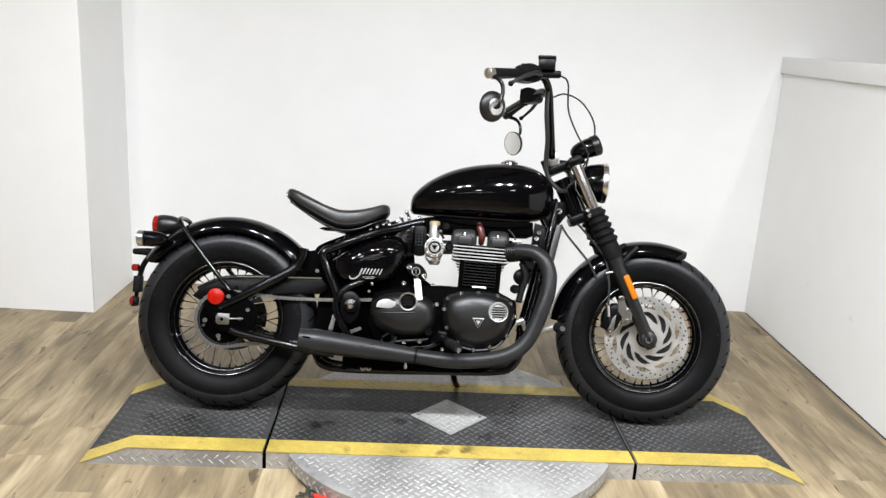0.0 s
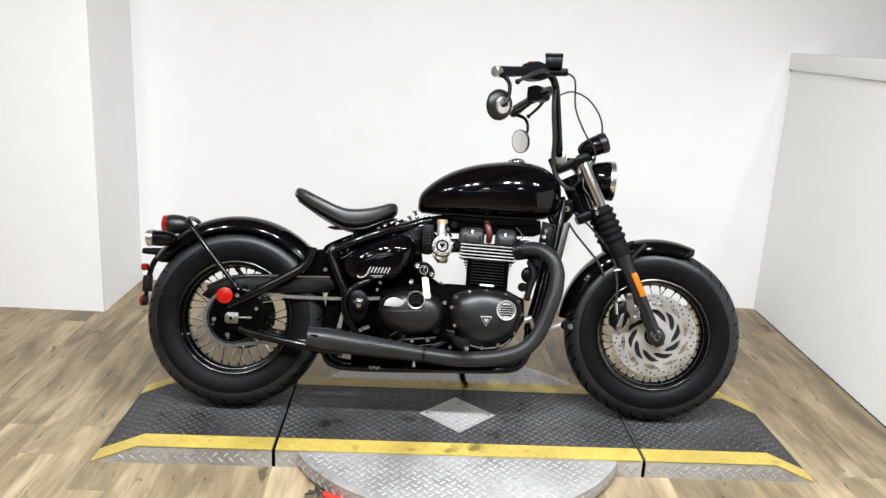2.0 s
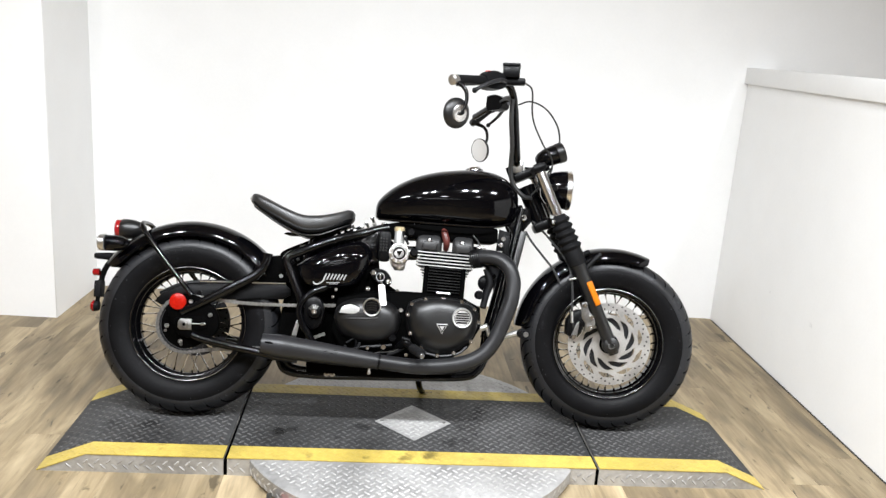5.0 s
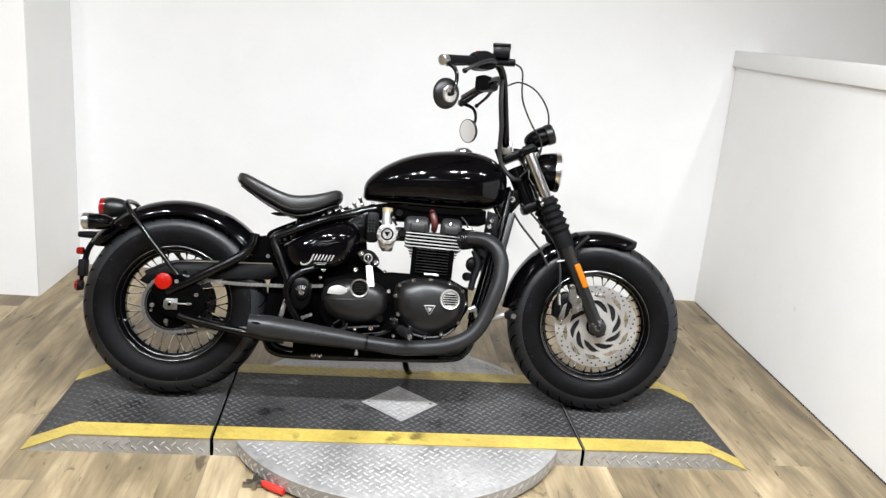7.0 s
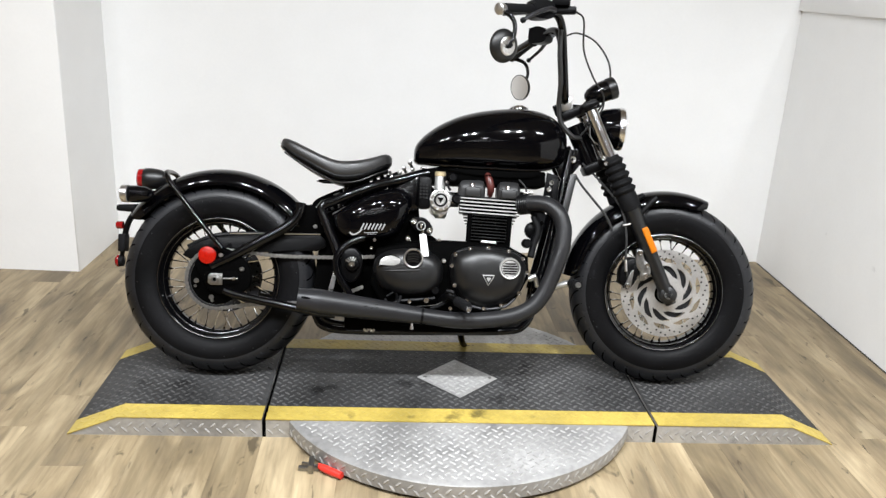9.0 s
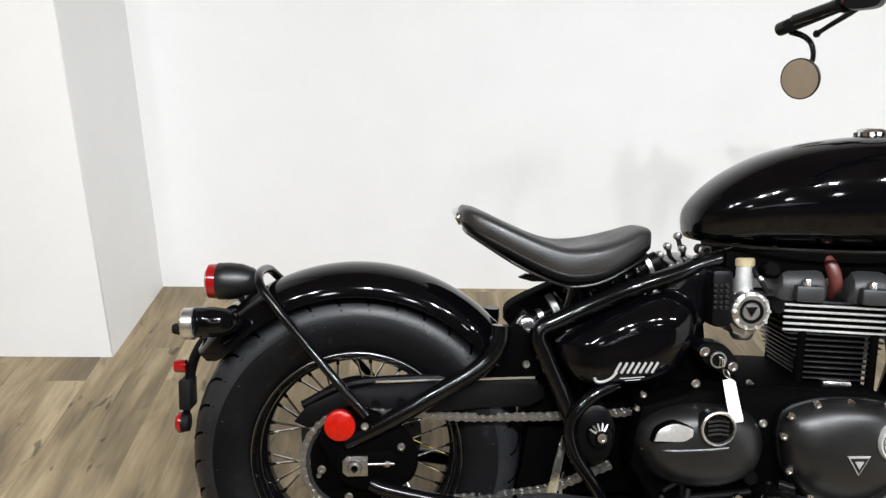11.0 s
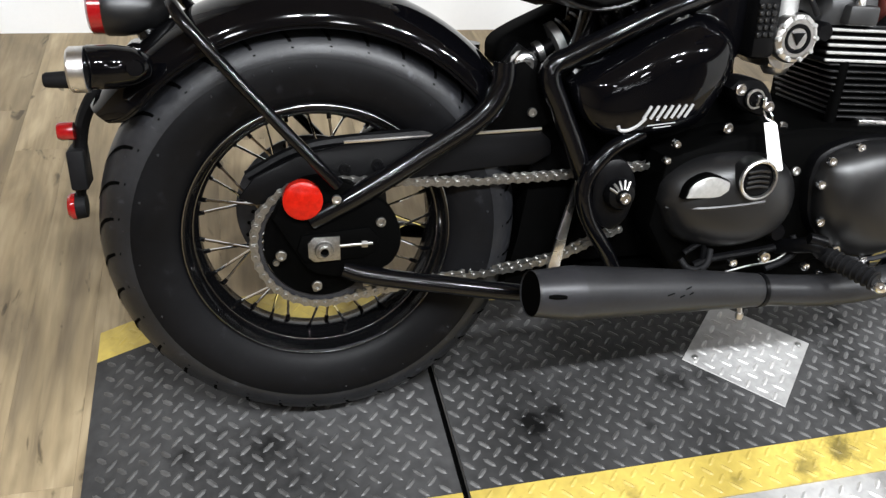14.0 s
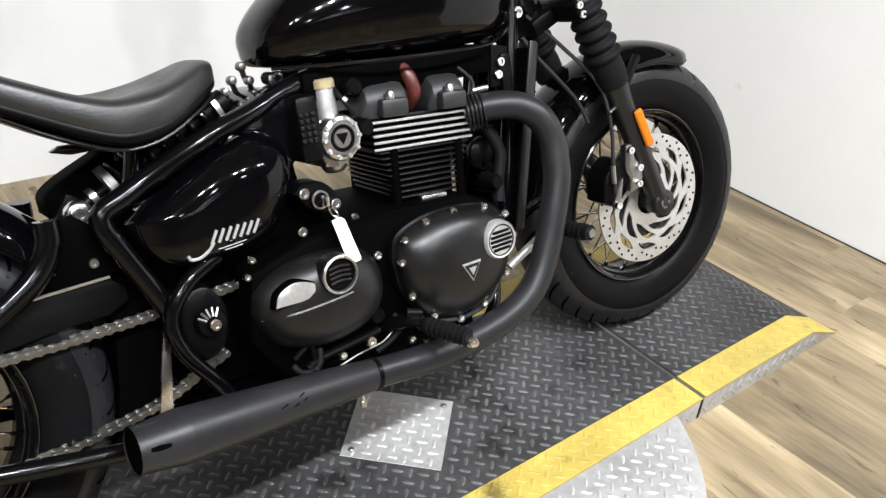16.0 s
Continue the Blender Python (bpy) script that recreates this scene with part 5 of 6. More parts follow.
for x0, x1 in ((0.035, 0.128), (0.168, 0.246)):
    part("cam_cover", loft([[(xx, v * s, 0.624 + (z - 0.634) * s2) for v, z in ((-0.11, 0.634), (-0.116, 0.66), (-0.11, 0.68), (-0.09, 0.695), (0.08, 0.695), (0.1, 0.67), (0.1, 0.634))] for xx, s, s2 in ((x0, 0.9, 0.75), (x0 + 0.008, 0.98, 0.95), (x0 + 0.02, 1, 1), (x1 - 0.02, 1, 1), (x1 - 0.008, 0.98, 0.95), (x1, 0.9, 0.75))]), CAM, head_c, "dark grey cast cam cover", m=HEAD_TURN)
for x in (0.087, 0.207):
    part("head_block", box(x - 0.026, x + 0.026, -0.134, -0.1, 0.626, 0.657, 0.006), CAM, head_c, m=HEAD_TURN)
    part("head_bolt", lathe([(0, 0.669), (0.006, 0.669), (0.0075, 0.666), (0.0075, 0.655), (0, 0.655)], (x - 0.004, -0.122, 0), "z", 14), CHROME, head_c, m=HEAD_TURN)
part("spark_lead", tube([(0.151, -0.075, 0.635), (0.151, -0.095, 0.66), (0.144, -0.092, 0.69), (0.136, -0.075, 0.715)], [0.01, 0.013, 0.013, 0.009], 12), COIL, engine, "red-brown rubber spark-plug lead")
part("under_tank_tray", box(-0.06, 0.34, -0.075, 0.075, 0.668, 0.722, 0.008), DARK, bike)

# throttle body and airbox
thr = part("throttle_body", join(rod((-0.02, -0.122, 0.59), (-0.02, 0.10, 0.59), 0.03, 24), box(-0.045, 0.006, -0.12, -0.03, 0.56, 0.645, 0.01), rod((-0.045, -0.075, 0.615), (0.045, -0.055, 0.618), 0.026, 20)), ALU, bike, "silver twin throttle bodies styled like carburettors")
part("throttle_disc", lathe([(0, -0.148), (0.016, -0.148), (0.018, -0.145), (0.0215, -0.145), (0.023, -0.149), (0.028, -0.149), (0.031, -0.146), (0.036, -0.145), (0.0385, -0.14), (0.0385, -0.127), (0.03, -0.12), (0, -0.12)], (-0.02, 0, 0.611), seg=40), ALU, thr, "round bright scalloped cover")
part("disc_groove", lathe([(0.0178, -0.1492), (0.0222, -0.1492), (0.0222, -0.144), (0.0178, -0.144)], (-0.02, 0, 0.611), seg=36, closed=True), CASE, thr)
part("disc_badge", plate(tri(-0.02, 0.6115, 0.011), -0.1505, -0.146, 0.0004), CASE, thr)
for k in range(10):
    a = 2 * math.pi * k / 10
    part("scallop", lathe([(0, -0.151), (0.003, -0.151), (0.0042, -0.149), (0.0042, -0.14)], (-0.02 + 0.033 * math.cos(a), 0, 0.611 + 0.033 * math.sin(a)), seg=8), FIN, thr)
part("throttle_tower", join(lathe([(0, 0.704), (0.014, 0.704), (0.018, 0.70), (0.019, 0.69), (0.019, 0.645), (0.024, 0.64), (0.024, 0.632), (0, 0.632)], (-0.022, -0.108, -0.006), "z", 28)), FIN, thr, "pale cylindrical tower with a yellowed cap")
part("tower_cap", lathe([(0, 0.7145), (0.017, 0.7145), (0.0205, 0.711), (0.0205, 0.699), (0, 0.699)], (-0.022, -0.108, -0.006), "z", 28), BRASS, thr, "yellowed cap")
part("float_bowl", lathe([(0, 0.556), (0.016, 0.556), (0.022, 0.564), (0.023, 0.585), (0, 0.585)], (-0.018, -0.10, -0.006), "z", 20), ALU, thr)
part("intake_boot", join(tube([(-0.10, -0.055, 0.655), (-0.07, -0.06, 0.635), (-0.04, -0.065, 0.62)], [0.036, 0.034, 0.027], 18), box(-0.095, -0.052, -0.128, -0.03, 0.58, 0.69, 0.012)), CASE, bike, "black intake boot and ribbed clip")
for k in range(15):
    gx, gz = -0.0885 + 0.0105 * (k % 3), 0.618 + 0.0105 * (k // 3)
    part("boot_ridge", box(gx - 0.004, gx + 0.004, -0.1315, -0.125, gz - 0.004, gz + 0.004, 0.0015, 1), SATIN, bike)
part("airbox", blob([(-0.19, 0.65), (-0.14, 0.70), (-0.09, 0.70), (-0.075, 0.64), (-0.1, 0.57), (-0.15, 0.58)], 0.05, -0.075, 4, 0.2), FRAME, bike, "gloss black airbox elbow")
part("vacuum_cap", lathe([(0, -0.104), (0.011, -0.104), (0.0145, -0.1), (0.0145, -0.06), (0, -0.06)], (0.02, 0, 0.69), seg=20), CASE, bike)
part("side_plug", lathe([(0, -0.1), (0.012, -0.1), (0.016, -0.094), (0.016, -0.06)], (0.035, 0, 0.618), seg=20), CASE, bike)

# ignition switch, key and tag
ign = part("ignition_switch", blob([(-0.122, 0.538), (-0.10, 0.552), (-0.065, 0.546), (-0.042, 0.515), (-0.05, 0.492), (-0.075, 0.495), (-0.105, 0.512)], -0.085, -0.13, 3, 0.12), CASE, bike, "black ignition switch plate with chrome screws")
part("lock", lathe([(0, -0.138), (0.008, -0.138), (0.009, -0.14), (0.0135, -0.14), (0.016, -0.134), (0.016, -0.118)], (-0.083, 0, 0.522), seg=24), CASE, ign)
part("lock_ring", lathe([(0.0125, -0.1415), (0.0155, -0.1415), (0.0155, -0.137), (0.0125, -0.137)], (-0.083, 0, 0.522), seg=24, closed=True), ALU, ign)
for bx, bz in ((-0.107, 0.536), (-0.053, 0.507)):
    bolt("switch_screw", (bx, -0.131, bz), 0.0095, ign, CHROME)
key = tagged(part("key", join(box(-0.086, -0.080, -0.165, -0.136, 0.514, 0.530, 0.001), tube([(-0.083, -0.165, 0.512), (-0.078, -0.177, 0.508), (-0.076, -0.179, 0.498), (-0.082, -0.173, 0.5), (-0.083, -0.165, 0.509)], 0.0018, 6)), CHROME), "small ignition key with a white paper tag hanging from it", "key")
key.matrix_world = bike.matrix_world.copy()
tag_m = Matrix.Translation((0, -0.178, 0.5)) @ Matrix.Rotation(radians(-16), 4, "X") @ Matrix.Translation((0, 0.2085, -0.5))
part("tag", plate([(-0.089, 0.50), (-0.072, 0.502), (-0.066, 0.497), (-0.056, 0.429), (-0.058, 0.426), (-0.078, 0.424), (-0.081, 0.428)], -0.2095, -0.208, 0.0006, 1), TAG, key, "white paper tag", tag_m)
part("tag_eyelet", lathe([(0.0015, -0.2102), (0.0035, -0.2102), (0.0035, -0.2075), (0.0015, -0.2075)], (-0.0755, 0, 0.494), seg=12, closed=True), BRASS, key, "", tag_m)
bolt("cover_screw", (-0.125, -0.14, 0.478), 0.0085, bike, CHROME)
bolt("cover_screw", (-0.02, -0.13, 0.475), 0.007, bike, ALU)
bolt("cover_screw", (0.01, -0.15, 0.452), 0.01, bike, CHROME)
bolt("cover_screw", (-0.004, -0.16, 0.408), 0.0075, bike, ALU)

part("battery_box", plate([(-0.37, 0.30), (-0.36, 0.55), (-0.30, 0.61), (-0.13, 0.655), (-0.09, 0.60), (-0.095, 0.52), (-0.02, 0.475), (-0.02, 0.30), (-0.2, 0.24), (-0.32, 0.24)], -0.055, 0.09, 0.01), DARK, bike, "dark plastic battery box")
# small parts below the covers
for bx, by, bz, r in ((-0.06, -0.142, 0.286, 0.0095), (-0.115, -0.14, 0.28, 0.007), (-0.165, -0.14, 0.262, 0.01), (0.02, -0.142, 0.262, 0.007), (-0.095, -0.15, 0.255, 0.009), (0.05, -0.14, 0.245, 0.007), (-0.245, -0.125, 0.452, 0.006), (-0.235, -0.13, 0.478, 0.006), (-0.31, -0.13, 0.245, 0.007)):
    bolt("case_bolt", (bx, by - 0.028, bz - 0.008), r, engine, CHROME, 0.01)
part("brake_linkage", join(tube([(-0.17, -0.15, 0.262), (-0.14, -0.152, 0.272), (-0.06, -0.155, 0.28), (-0.03, -0.155, 0.284)], 0.0065, 8), tube([(-0.19, -0.15, 0.285), (-0.16, -0.152, 0.30), (-0.155, -0.15, 0.262)], 0.005, 8)), CASE, bike)
part("wire", tube([(-0.12, -0.155, 0.245), (-0.08, -0.16, 0.256), (-0.03, -0.16, 0.262), (0.0, -0.155, 0.275)], 0.0018, 6), ZINC, bike)
part("filler_plug", lathe([(0, -0.16), (0.012, -0.16), (0.0145, -0.155), (0.0145, -0.13)], (-0.03, 0, 0.31), seg=20), CASE, engine)
part("belly_lip", tube([(0.09, -0.165, 0.262), (0.14, -0.17, 0.254), (0.20, -0.168, 0.264), (0.235, -0.16, 0.29)], 0.0045, 8), MUFFLER_TIP, engine)
PEG = Vector((0.07, -0.281, 0.268))
peg_dir = Vector((0.03, -0.085, -0.012)).normalized()
peg = part("footpeg", tube([PEG - peg_dir * 0.105, PEG - peg_dir * 0.07, PEG - peg_dir * 0.004], [0.011, 0.0145, 0.015, 0.0125], 14), GRIP, bike, "black ribbed rubber footpeg")
for k in range(8):
    q = PEG - peg_dir * (0.008 + 0.0105 * k)
    part("peg_rib", tube([q - peg_dir * 0.0026, q - peg_dir * 0.001, q + peg_dir * 0.001, q + peg_dir * 0.0026], [0.0135, 0.017, 0.017, 0.0135], 14, straight=True), GRIP, peg)
part("peg_end", lathe([(0, -0.012), (0.006, -0.011), (0.01, -0.006), (0.01, 0.004), (0, 0.004)], PEG + Vector((0, -0.002, -0.006)), seg=14), CHROME, peg)
part("peg_hanger", join(tube([(-0.01, -0.12, 0.27), (0.0, -0.165, 0.288), (0.018, -0.19, 0.298), PEG - peg_dir * 0.1], [0.013, 0.012, 0.014, 0.012], 10), rod((0.004, -0.192, 0.312), (0.03, -0.198, 0.305), 0.009)), CASE, bike)
PEDAL = Vector((0.43, -0.135, 0.346))
pedal = part("brake_pedal", rod(PEDAL, PEDAL + Vector((0.003, -0.08, 0)), 0.0155, 16), GRIP, bike, "black rubber brake pedal pad with a silver end on a bright arm")
for k in range(5):
    part("pad_rib", rod(PEDAL + Vector((0, -0.008 - 0.013 * k, 0)), PEDAL + Vector((0, -0.014 - 0.013 * k, 0)), 0.0172, 16), GRIP, pedal)
part("pedal_end", lathe([(0, -0.004), (0.004, -0.004), (0.005, -0.005), (0.0085, -0.005), (0.0095, -0.002), (0.0095, 0.003), (0, 0.003)], PEDAL + Vector((0.003, -0.081, 0)), seg=20), ZINC, pedal)
part("pedal_arm", join(tube([PEDAL + Vector((0.0, 0.006, 0)), (0.405, -0.13, 0.342), (0.36, -0.125, 0.325), (0.30, -0.12, 0.295)], [0.013, 0.011, 0.009, 0.008], 10), rod(PEDAL + Vector((0, 0.012, 0)), PEDAL + Vector((0, -0.004, 0)), 0.013, 14)), FIN, pedal)
part("kick_stand", join(tube([(0.075, 0.12, 0.18), (0.095, 0.20, 0.10), (0.115, 0.262, 0.068)], [0.014, 0.012, 0.011], 10), box(0.085, 0.15, 0.245, 0.285, 0.0655, 0.075, 0.003)), FRAME, bike, "black folded steel side stand")
part("stand_bracket", box(0.04, 0.11, 0.08, 0.135, 0.155, 0.20, 0.006), FRAME, bike)
for bx in (-0.255, -0.235, -0.165, -0.12, -0.08):
    bolt("cradle_bolt", (bx, -0.132, 0.168 if bx < -0.2 else 0.186), 0.0085 if bx > -0.2 else 0.0095, bike, ALU)
part("skid_block", box(-0.33, 0.10, -0.11, 0.11, 0.165, 0.23, 0.012), DARK, bike)

# ---------------------------------------------------------------- exhaust
pipe = part("exhaust_pipe", tube([(0.245, -0.093, 0.604), (0.287, -0.117, 0.613), (0.336, -0.143, 0.607), (0.371, -0.163, 0.579), (0.387, -0.174, 0.535), (0.387, -0.18, 0.5), (0.381, -0.186, 0.457), (0.363, -0.19, 0.405), (0.346, -0.191, 0.358), (0.318, -0.193, 0.302), (0.28, -0.195, 0.262), (0.22, -0.196, 0.235), (0.13, -0.195, 0.22), (0.04, -0.193, 0.217), (-0.075, -0.192, 0.228)], [0.0265] * 14 + [0.0255], 22, 7), MUFFLER, bike, "matt black exhaust pipe", sharp=70)
flng = part("exhaust_flange", rod((0.247, -0.07, 0.610), (0.262, -0.088, 0.616), 0.036, 20), CASE, pipe)
for k in range(5):
    part("port_fin", lathe([(0.024, -0.0015), (0.0335, -0.0015), (0.0345, 0), (0.0335, 0.0015), (0.024, 0.0015)], (0, 0, 0), "z", 28, True), SATIN, flng, "", Matrix.Translation((0.250 + 0.0065 * k, -0.097 - 0.0035 * k, 0.604 + 0.001 * k)) @ Vector((0.85, -0.5, 0.12)).to_track_quat("Z", "Y").to_matrix().to_4x4())
part("flange_stud", rod((0.262, -0.105, 0.645), (0.292, -0.112, 0.647), 0.0062, 10), ALU, flng)
muf = part("muffler", tube([(-0.072, -0.192, 0.2275), (-0.09, -0.1925, 0.2295), (-0.2, -0.2, 0.2425), (-0.32, -0.21, 0.2565), (-0.402, -0.2175, 0.2665)], [0.0262, 0.0275, 0.033, 0.038, 0.0405], 28, 7), MUFFLER, bike, "matt black tapered muffler with scuffs", sharp=70)
mdir = Vector((-0.082, -0.0075, 0.01)).normalized()
E0 = Vector((-0.402, -0.2175, 0.2665))
E1 = E0 + mdir * 0.072
cone = part("muffler_cone", tube([E0, E0 + mdir * 0.012, E0 + mdir * 0.05, E1], [0.041, 0.0405, 0.036, 0.0335], 28, 4, caps=False), MUFFLER_TIP, muf, "grey end cone of the muffler")
part("cone_slot", tube(on_surface(cone, [(-0.457, 0.283), (-0.445, 0.2815), (-0.43, 0.28)], -0.001), [0.0028, 0.0042, 0.0028], 8, 5), DARK, muf)
part("muffler_bore", tube([E1 - mdir * 0.001, E1 - mdir * 0.03], [0.0325, 0.029], 28, straight=True), DARK, muf)
part("muffler_lip", tube([E1 - mdir * 0.003, E1 + mdir * 0.001], [0.0345, 0.034], 28, straight=True, caps=False), MUFFLER, muf)
part("clamp_band", tube([(-0.076, -0.192, 0.228), (-0.069, -0.192, 0.2272)], 0.0285, 24, straight=True), CASE, muf)
for mx, mz in ((-0.105, 0.190), (-0.33, 0.225)):
    part("muffler_bolt", join(rod((mx, -0.2, mz), (mx, -0.195, mz + 0.025), 0.004, 8), lathe([(0, -0.006), (0.006, -0.006), (0.006, 0.004), (0, 0.004)], (mx, -0.2, mz), "z", 10)), ALU, muf)
for sx_, sz_, ln in ((-0.255, 0.258, 0.012), (-0.235, 0.252, 0.008), (-0.222, 0.262, 0.010), (-0.218, 0.254, 0.007)):
    pts_ = on_surface(muf, [(sx_ - ln / 2, sz_), (sx_ + ln / 2, sz_ + 0.002)], 0.0)
    part("scuff", tube(pts_, 0.0012, 5, straight=True), DARK, muf)
part("second_pipe", tube([(0.245, 0.07, 0.612), (0.33, 0.08, 0.60), (0.375, 0.075, 0.50), (0.36, 0.06, 0.36), (0.30, 0.0, 0.22), (0.2, -0.05, 0.20)], 0.024, 14, 6), MUFFLER, bike)

# radiator and hoses
rad = part("radiator", box(-0.012, 0.012, -0.095, 0.105, -0.175, 0.175, 0.006), DARK, bike, "black finned radiator", pose(0.392, 0, 0.53, 0, 12, 0))
for k in range(22):
    z = -0.16 + 0.0152 * k
    part("radiator_fin", box(-0.014, 0.014, -0.09, 0.098, z, z + 0.002), CASE, rad, "", pose(0.392, 0, 0.53, 0, 12, 0))
part("radiator_cheek", box(-0.012, 0.012, -0.1, -0.094, -0.18, 0.19, 0.005), SATIN, rad, "", pose(0.392, 0, 0.53, 0, 12, 0))
part("horn", join(lathe([(0, -0.075), (0.018, -0.075), (0.03, -0.066), (0.03, -0.055), (0.02, -0.04), (0, -0.04)], (0.305, 0, 0.52), seg=24), rod((0.305, -0.05, 0.52), (0.34, -0.05, 0.55), 0.008)), CASE, bike)
part("hose", tube([(0.30, -0.09, 0.57), (0.315, -0.105, 0.52), (0.30, -0.11, 0.47), (0.29, -0.12, 0.43)], 0.012, 10), GRIP, bike)
part("hose_joint", join(lathe([(0, -0.14), (0.012, -0.14), (0.016, -0.13), (0.016, -0.1)], (0.275, 0, 0.475), seg=18), rod((0.305, -0.075, 0.50), (0.298, -0.1, 0.488), 0.009)), CASE, bike)
part("coolant_fitting", join(rod((0.285, -0.12, 0.355), (0.31, -0.125, 0.365), 0.011), rod((0.31, -0.11, 0.36), (0.32, -0.09, 0.33), 0.008)), ALU, bike)
part("regulator", box(0.36, 0.385, -0.08, -0.05, 0.60, 0.70, 0.006), CASE, bike)
for bx, bz in ((0.36, 0.685), (0.352, 0.662)):
    bolt("bracket_bolt", (bx, -0.075, bz), 0.009, bike, CHROME)
part("mount_bracket", plate([(0.335, 0.64), (0.375, 0.64), (0.385, 0.71), (0.345, 0.72)], -0.072, -0.062, 0.002), CASE, bike)

# ---------------------------------------------------------------- steering, fork and front wheel (turned to the right)
def leg(v, s):
    return FW + Vector((0, v, 0)) + UP * s


front = wheel("front_wheel", FW, 0.066, "black wire-spoked front wheel", STEER, 0.03, 0.055)
spokes(front, FW, 36, 0.044, 0.045, STEER)


def wave_disc(c, y, thick=0.005):
    """The brake disc's outer ring, a slim ring inside it and the bent webs that leave two rows of slots."""
    arms = []

    def webs(r0, r1, twist, shift, widths):
        for k in range(10):
            a = 2 * math.pi * (k + shift) / 10
            n = len(widths) - 1
            line = [(r0 + (r1 - r0) * j / n, a + twist * j / n, w) for j, w in enumerate(widths)]
            lo = [(r * math.cos(b - q), r * math.sin(b - q)) for r, b, q in line]
            hi = [(r * math.cos(b + q), r * math.sin(b + q)) for r, b, q in line]
            arms.append(plate([(c.x + x, c.z + z) for x, z in lo + hi[::-1]], y - thick * 0.4, y + thick * 0.4, 0))

    webs(0.058, 0.101, 0.80, 0.0, [0.27, 0.17, 0.12, 0.105, 0.10, 0.11, 0.14, 0.25])
    webs(0.102, 0.127, 0.34, 0.62, [0.25, 0.16, 0.125, 0.12, 0.14, 0.23])
    return disc_mesh(c, y, 0.151, 0.124, thick), (disc_mesh(c, y, 0.0635, 0.036, thick), disc_mesh(c, y, 0.107, 0.0965, thick)), arms


ring_bm, core_bms, arm_bms = wave_disc(FW, -0.072)
part("brake_disc", ring_bm, DISC, front, "bright drilled steel brake disc", STEER)
part("disc_carrier", join(*core_bms), DISC, front, "silver swirled disc carrier", STEER)
for arm_bm in arm_bms:
    part("disc_arm", arm_bm, DISC, front, "", STEER)
hole = lathe([(0, -0.0008), (0.0032, -0.0008), (0.0032, 0.0), (0, 0.0)], (0, 0, 0), seg=8)
holem = bpy.data.meshes.new("vent_hole")
hole.to_mesh(holem)
hole.free()
holem.materials.append(DARK)
for k in range(54):
    a = 2 * math.pi * k / 54
    r = (0.1295, 0.137, 0.1445)[k % 3]
    shared("vent_hole", holem, front, STEER @ Matrix.Translation((FW.x + r * math.cos(a), -0.0746, FW.z + r * math.sin(a))))

part("hub_flange", lathe([(0.04, -0.062), (0.092, -0.060), (0.096, -0.056), (0.092, -0.052), (0.04, -0.046)], FW, seg=48, closed=True), MUFFLER_TIP, front, "", STEER)
fork = {}
for v in (-0.105, 0.105):
    lab = "matt black fork leg" if v < 0 else ""
    low_leg = part("fork_leg", join(tube([leg(v, -0.035), leg(v, 0.02), leg(v, 0.06), leg(v, 0.25), leg(v, 0.31), leg(v, 0.335)], [0.018, 0.024, 0.0235, 0.0255, 0.0295, 0.031], 22, 5), lathe([(0, -0.022), (0.026, -0.022), (0.030, -0.018), (0.030, 0.018), (0.026, 0.022), (0, 0.022)], FW + Vector((0, v, 0)), seg=26)), SATIN, bike, lab, STEER, 60)
    rows = []
    for k in range(81):
        u = k / 80
        ribs = 0.0095 * abs(math.sin((u - 0.3) / 0.66 * math.pi * 5)) ** 1.3 if 0.3 < u < 0.96 else 0.0
        rows.append((leg(v, 0.315 + 0.195 * u), 0.0345 - 0.007 * u + ribs if u > 0.3 else 0.033 + 0.002 * math.sin(u / 0.3 * math.pi)))
    part("fork_gaiter", tube([p for p, _ in rows], [r for _, r in rows], 22, straight=True), GRIP, low_leg, "ribbed black rubber fork gaiter", STEER, 80)
    part("fork_tube", rod(leg(v, 0.49), leg(v, 0.70), 0.0205, 24), FORKTUBE, low_leg, "bright chromed fork tube", STEER)
    part("fork_top", lathe([(0, 0.715), (0.012, 0.715), (0.018, 0.71), (0.021, 0.70), (0.021, 0.68)], (0, 0, 0), "z", 24), CASE, low_leg, "", STEER @ Matrix.Translation(leg(v, 0)) @ Matrix.Rotation(-RAKE, 4, "Y"))
    fork[v] = low_leg
part("axle_nut", lathe([(0.008, -0.141), (0.0135, -0.141), (0.0165, -0.137), (0.0165, -0.12), (0.008, -0.12)], FW, seg=28, closed=True), FIN, fork[-0.105], "silver hollow axle end", STEER)
part("fork_reflector", box(-0.011, 0.011, -0.006, 0.004, -0.046, 0.046, 0.005, 3), AMBER, fork[-0.105], "amber fork reflector", STEER @ Matrix.Translation(leg(-0.105, 0.205) + Vector((0.012, -0.028, 0.0))) @ Matrix.Rotation(-RAKE, 4, "Y"))
tri_m = STEER @ Matrix.Translation(HEAD) @ Matrix.Rotation(-RAKE, 4, "Y")
part("lower_clamp", join(box(-0.035, 0.085, -0.055, 0.055, 0.478, 0.515, 0.01), box(0.02, 0.06, -0.128, 0.128, 0.478, 0.518, 0.012)), CASE, bike, "black lower fork clamp", tri_m)
part("top_clamp", join(box(-0.035, 0.085, -0.055, 0.055, 0.685, 0.715, 0.008), box(0.03, 0.088, -0.135, 0.135, 0.685, 0.712, 0.012)), CASE, bike, "black top fork clamp", tri_m)
for s in (0.012, 0.032):
    bolt("clamp_bolt", tuple(leg(-0.128, 0.47 + s) + Vector((-0.028, 0, 0))), 0.008, bike, CHROME, m=STEER)

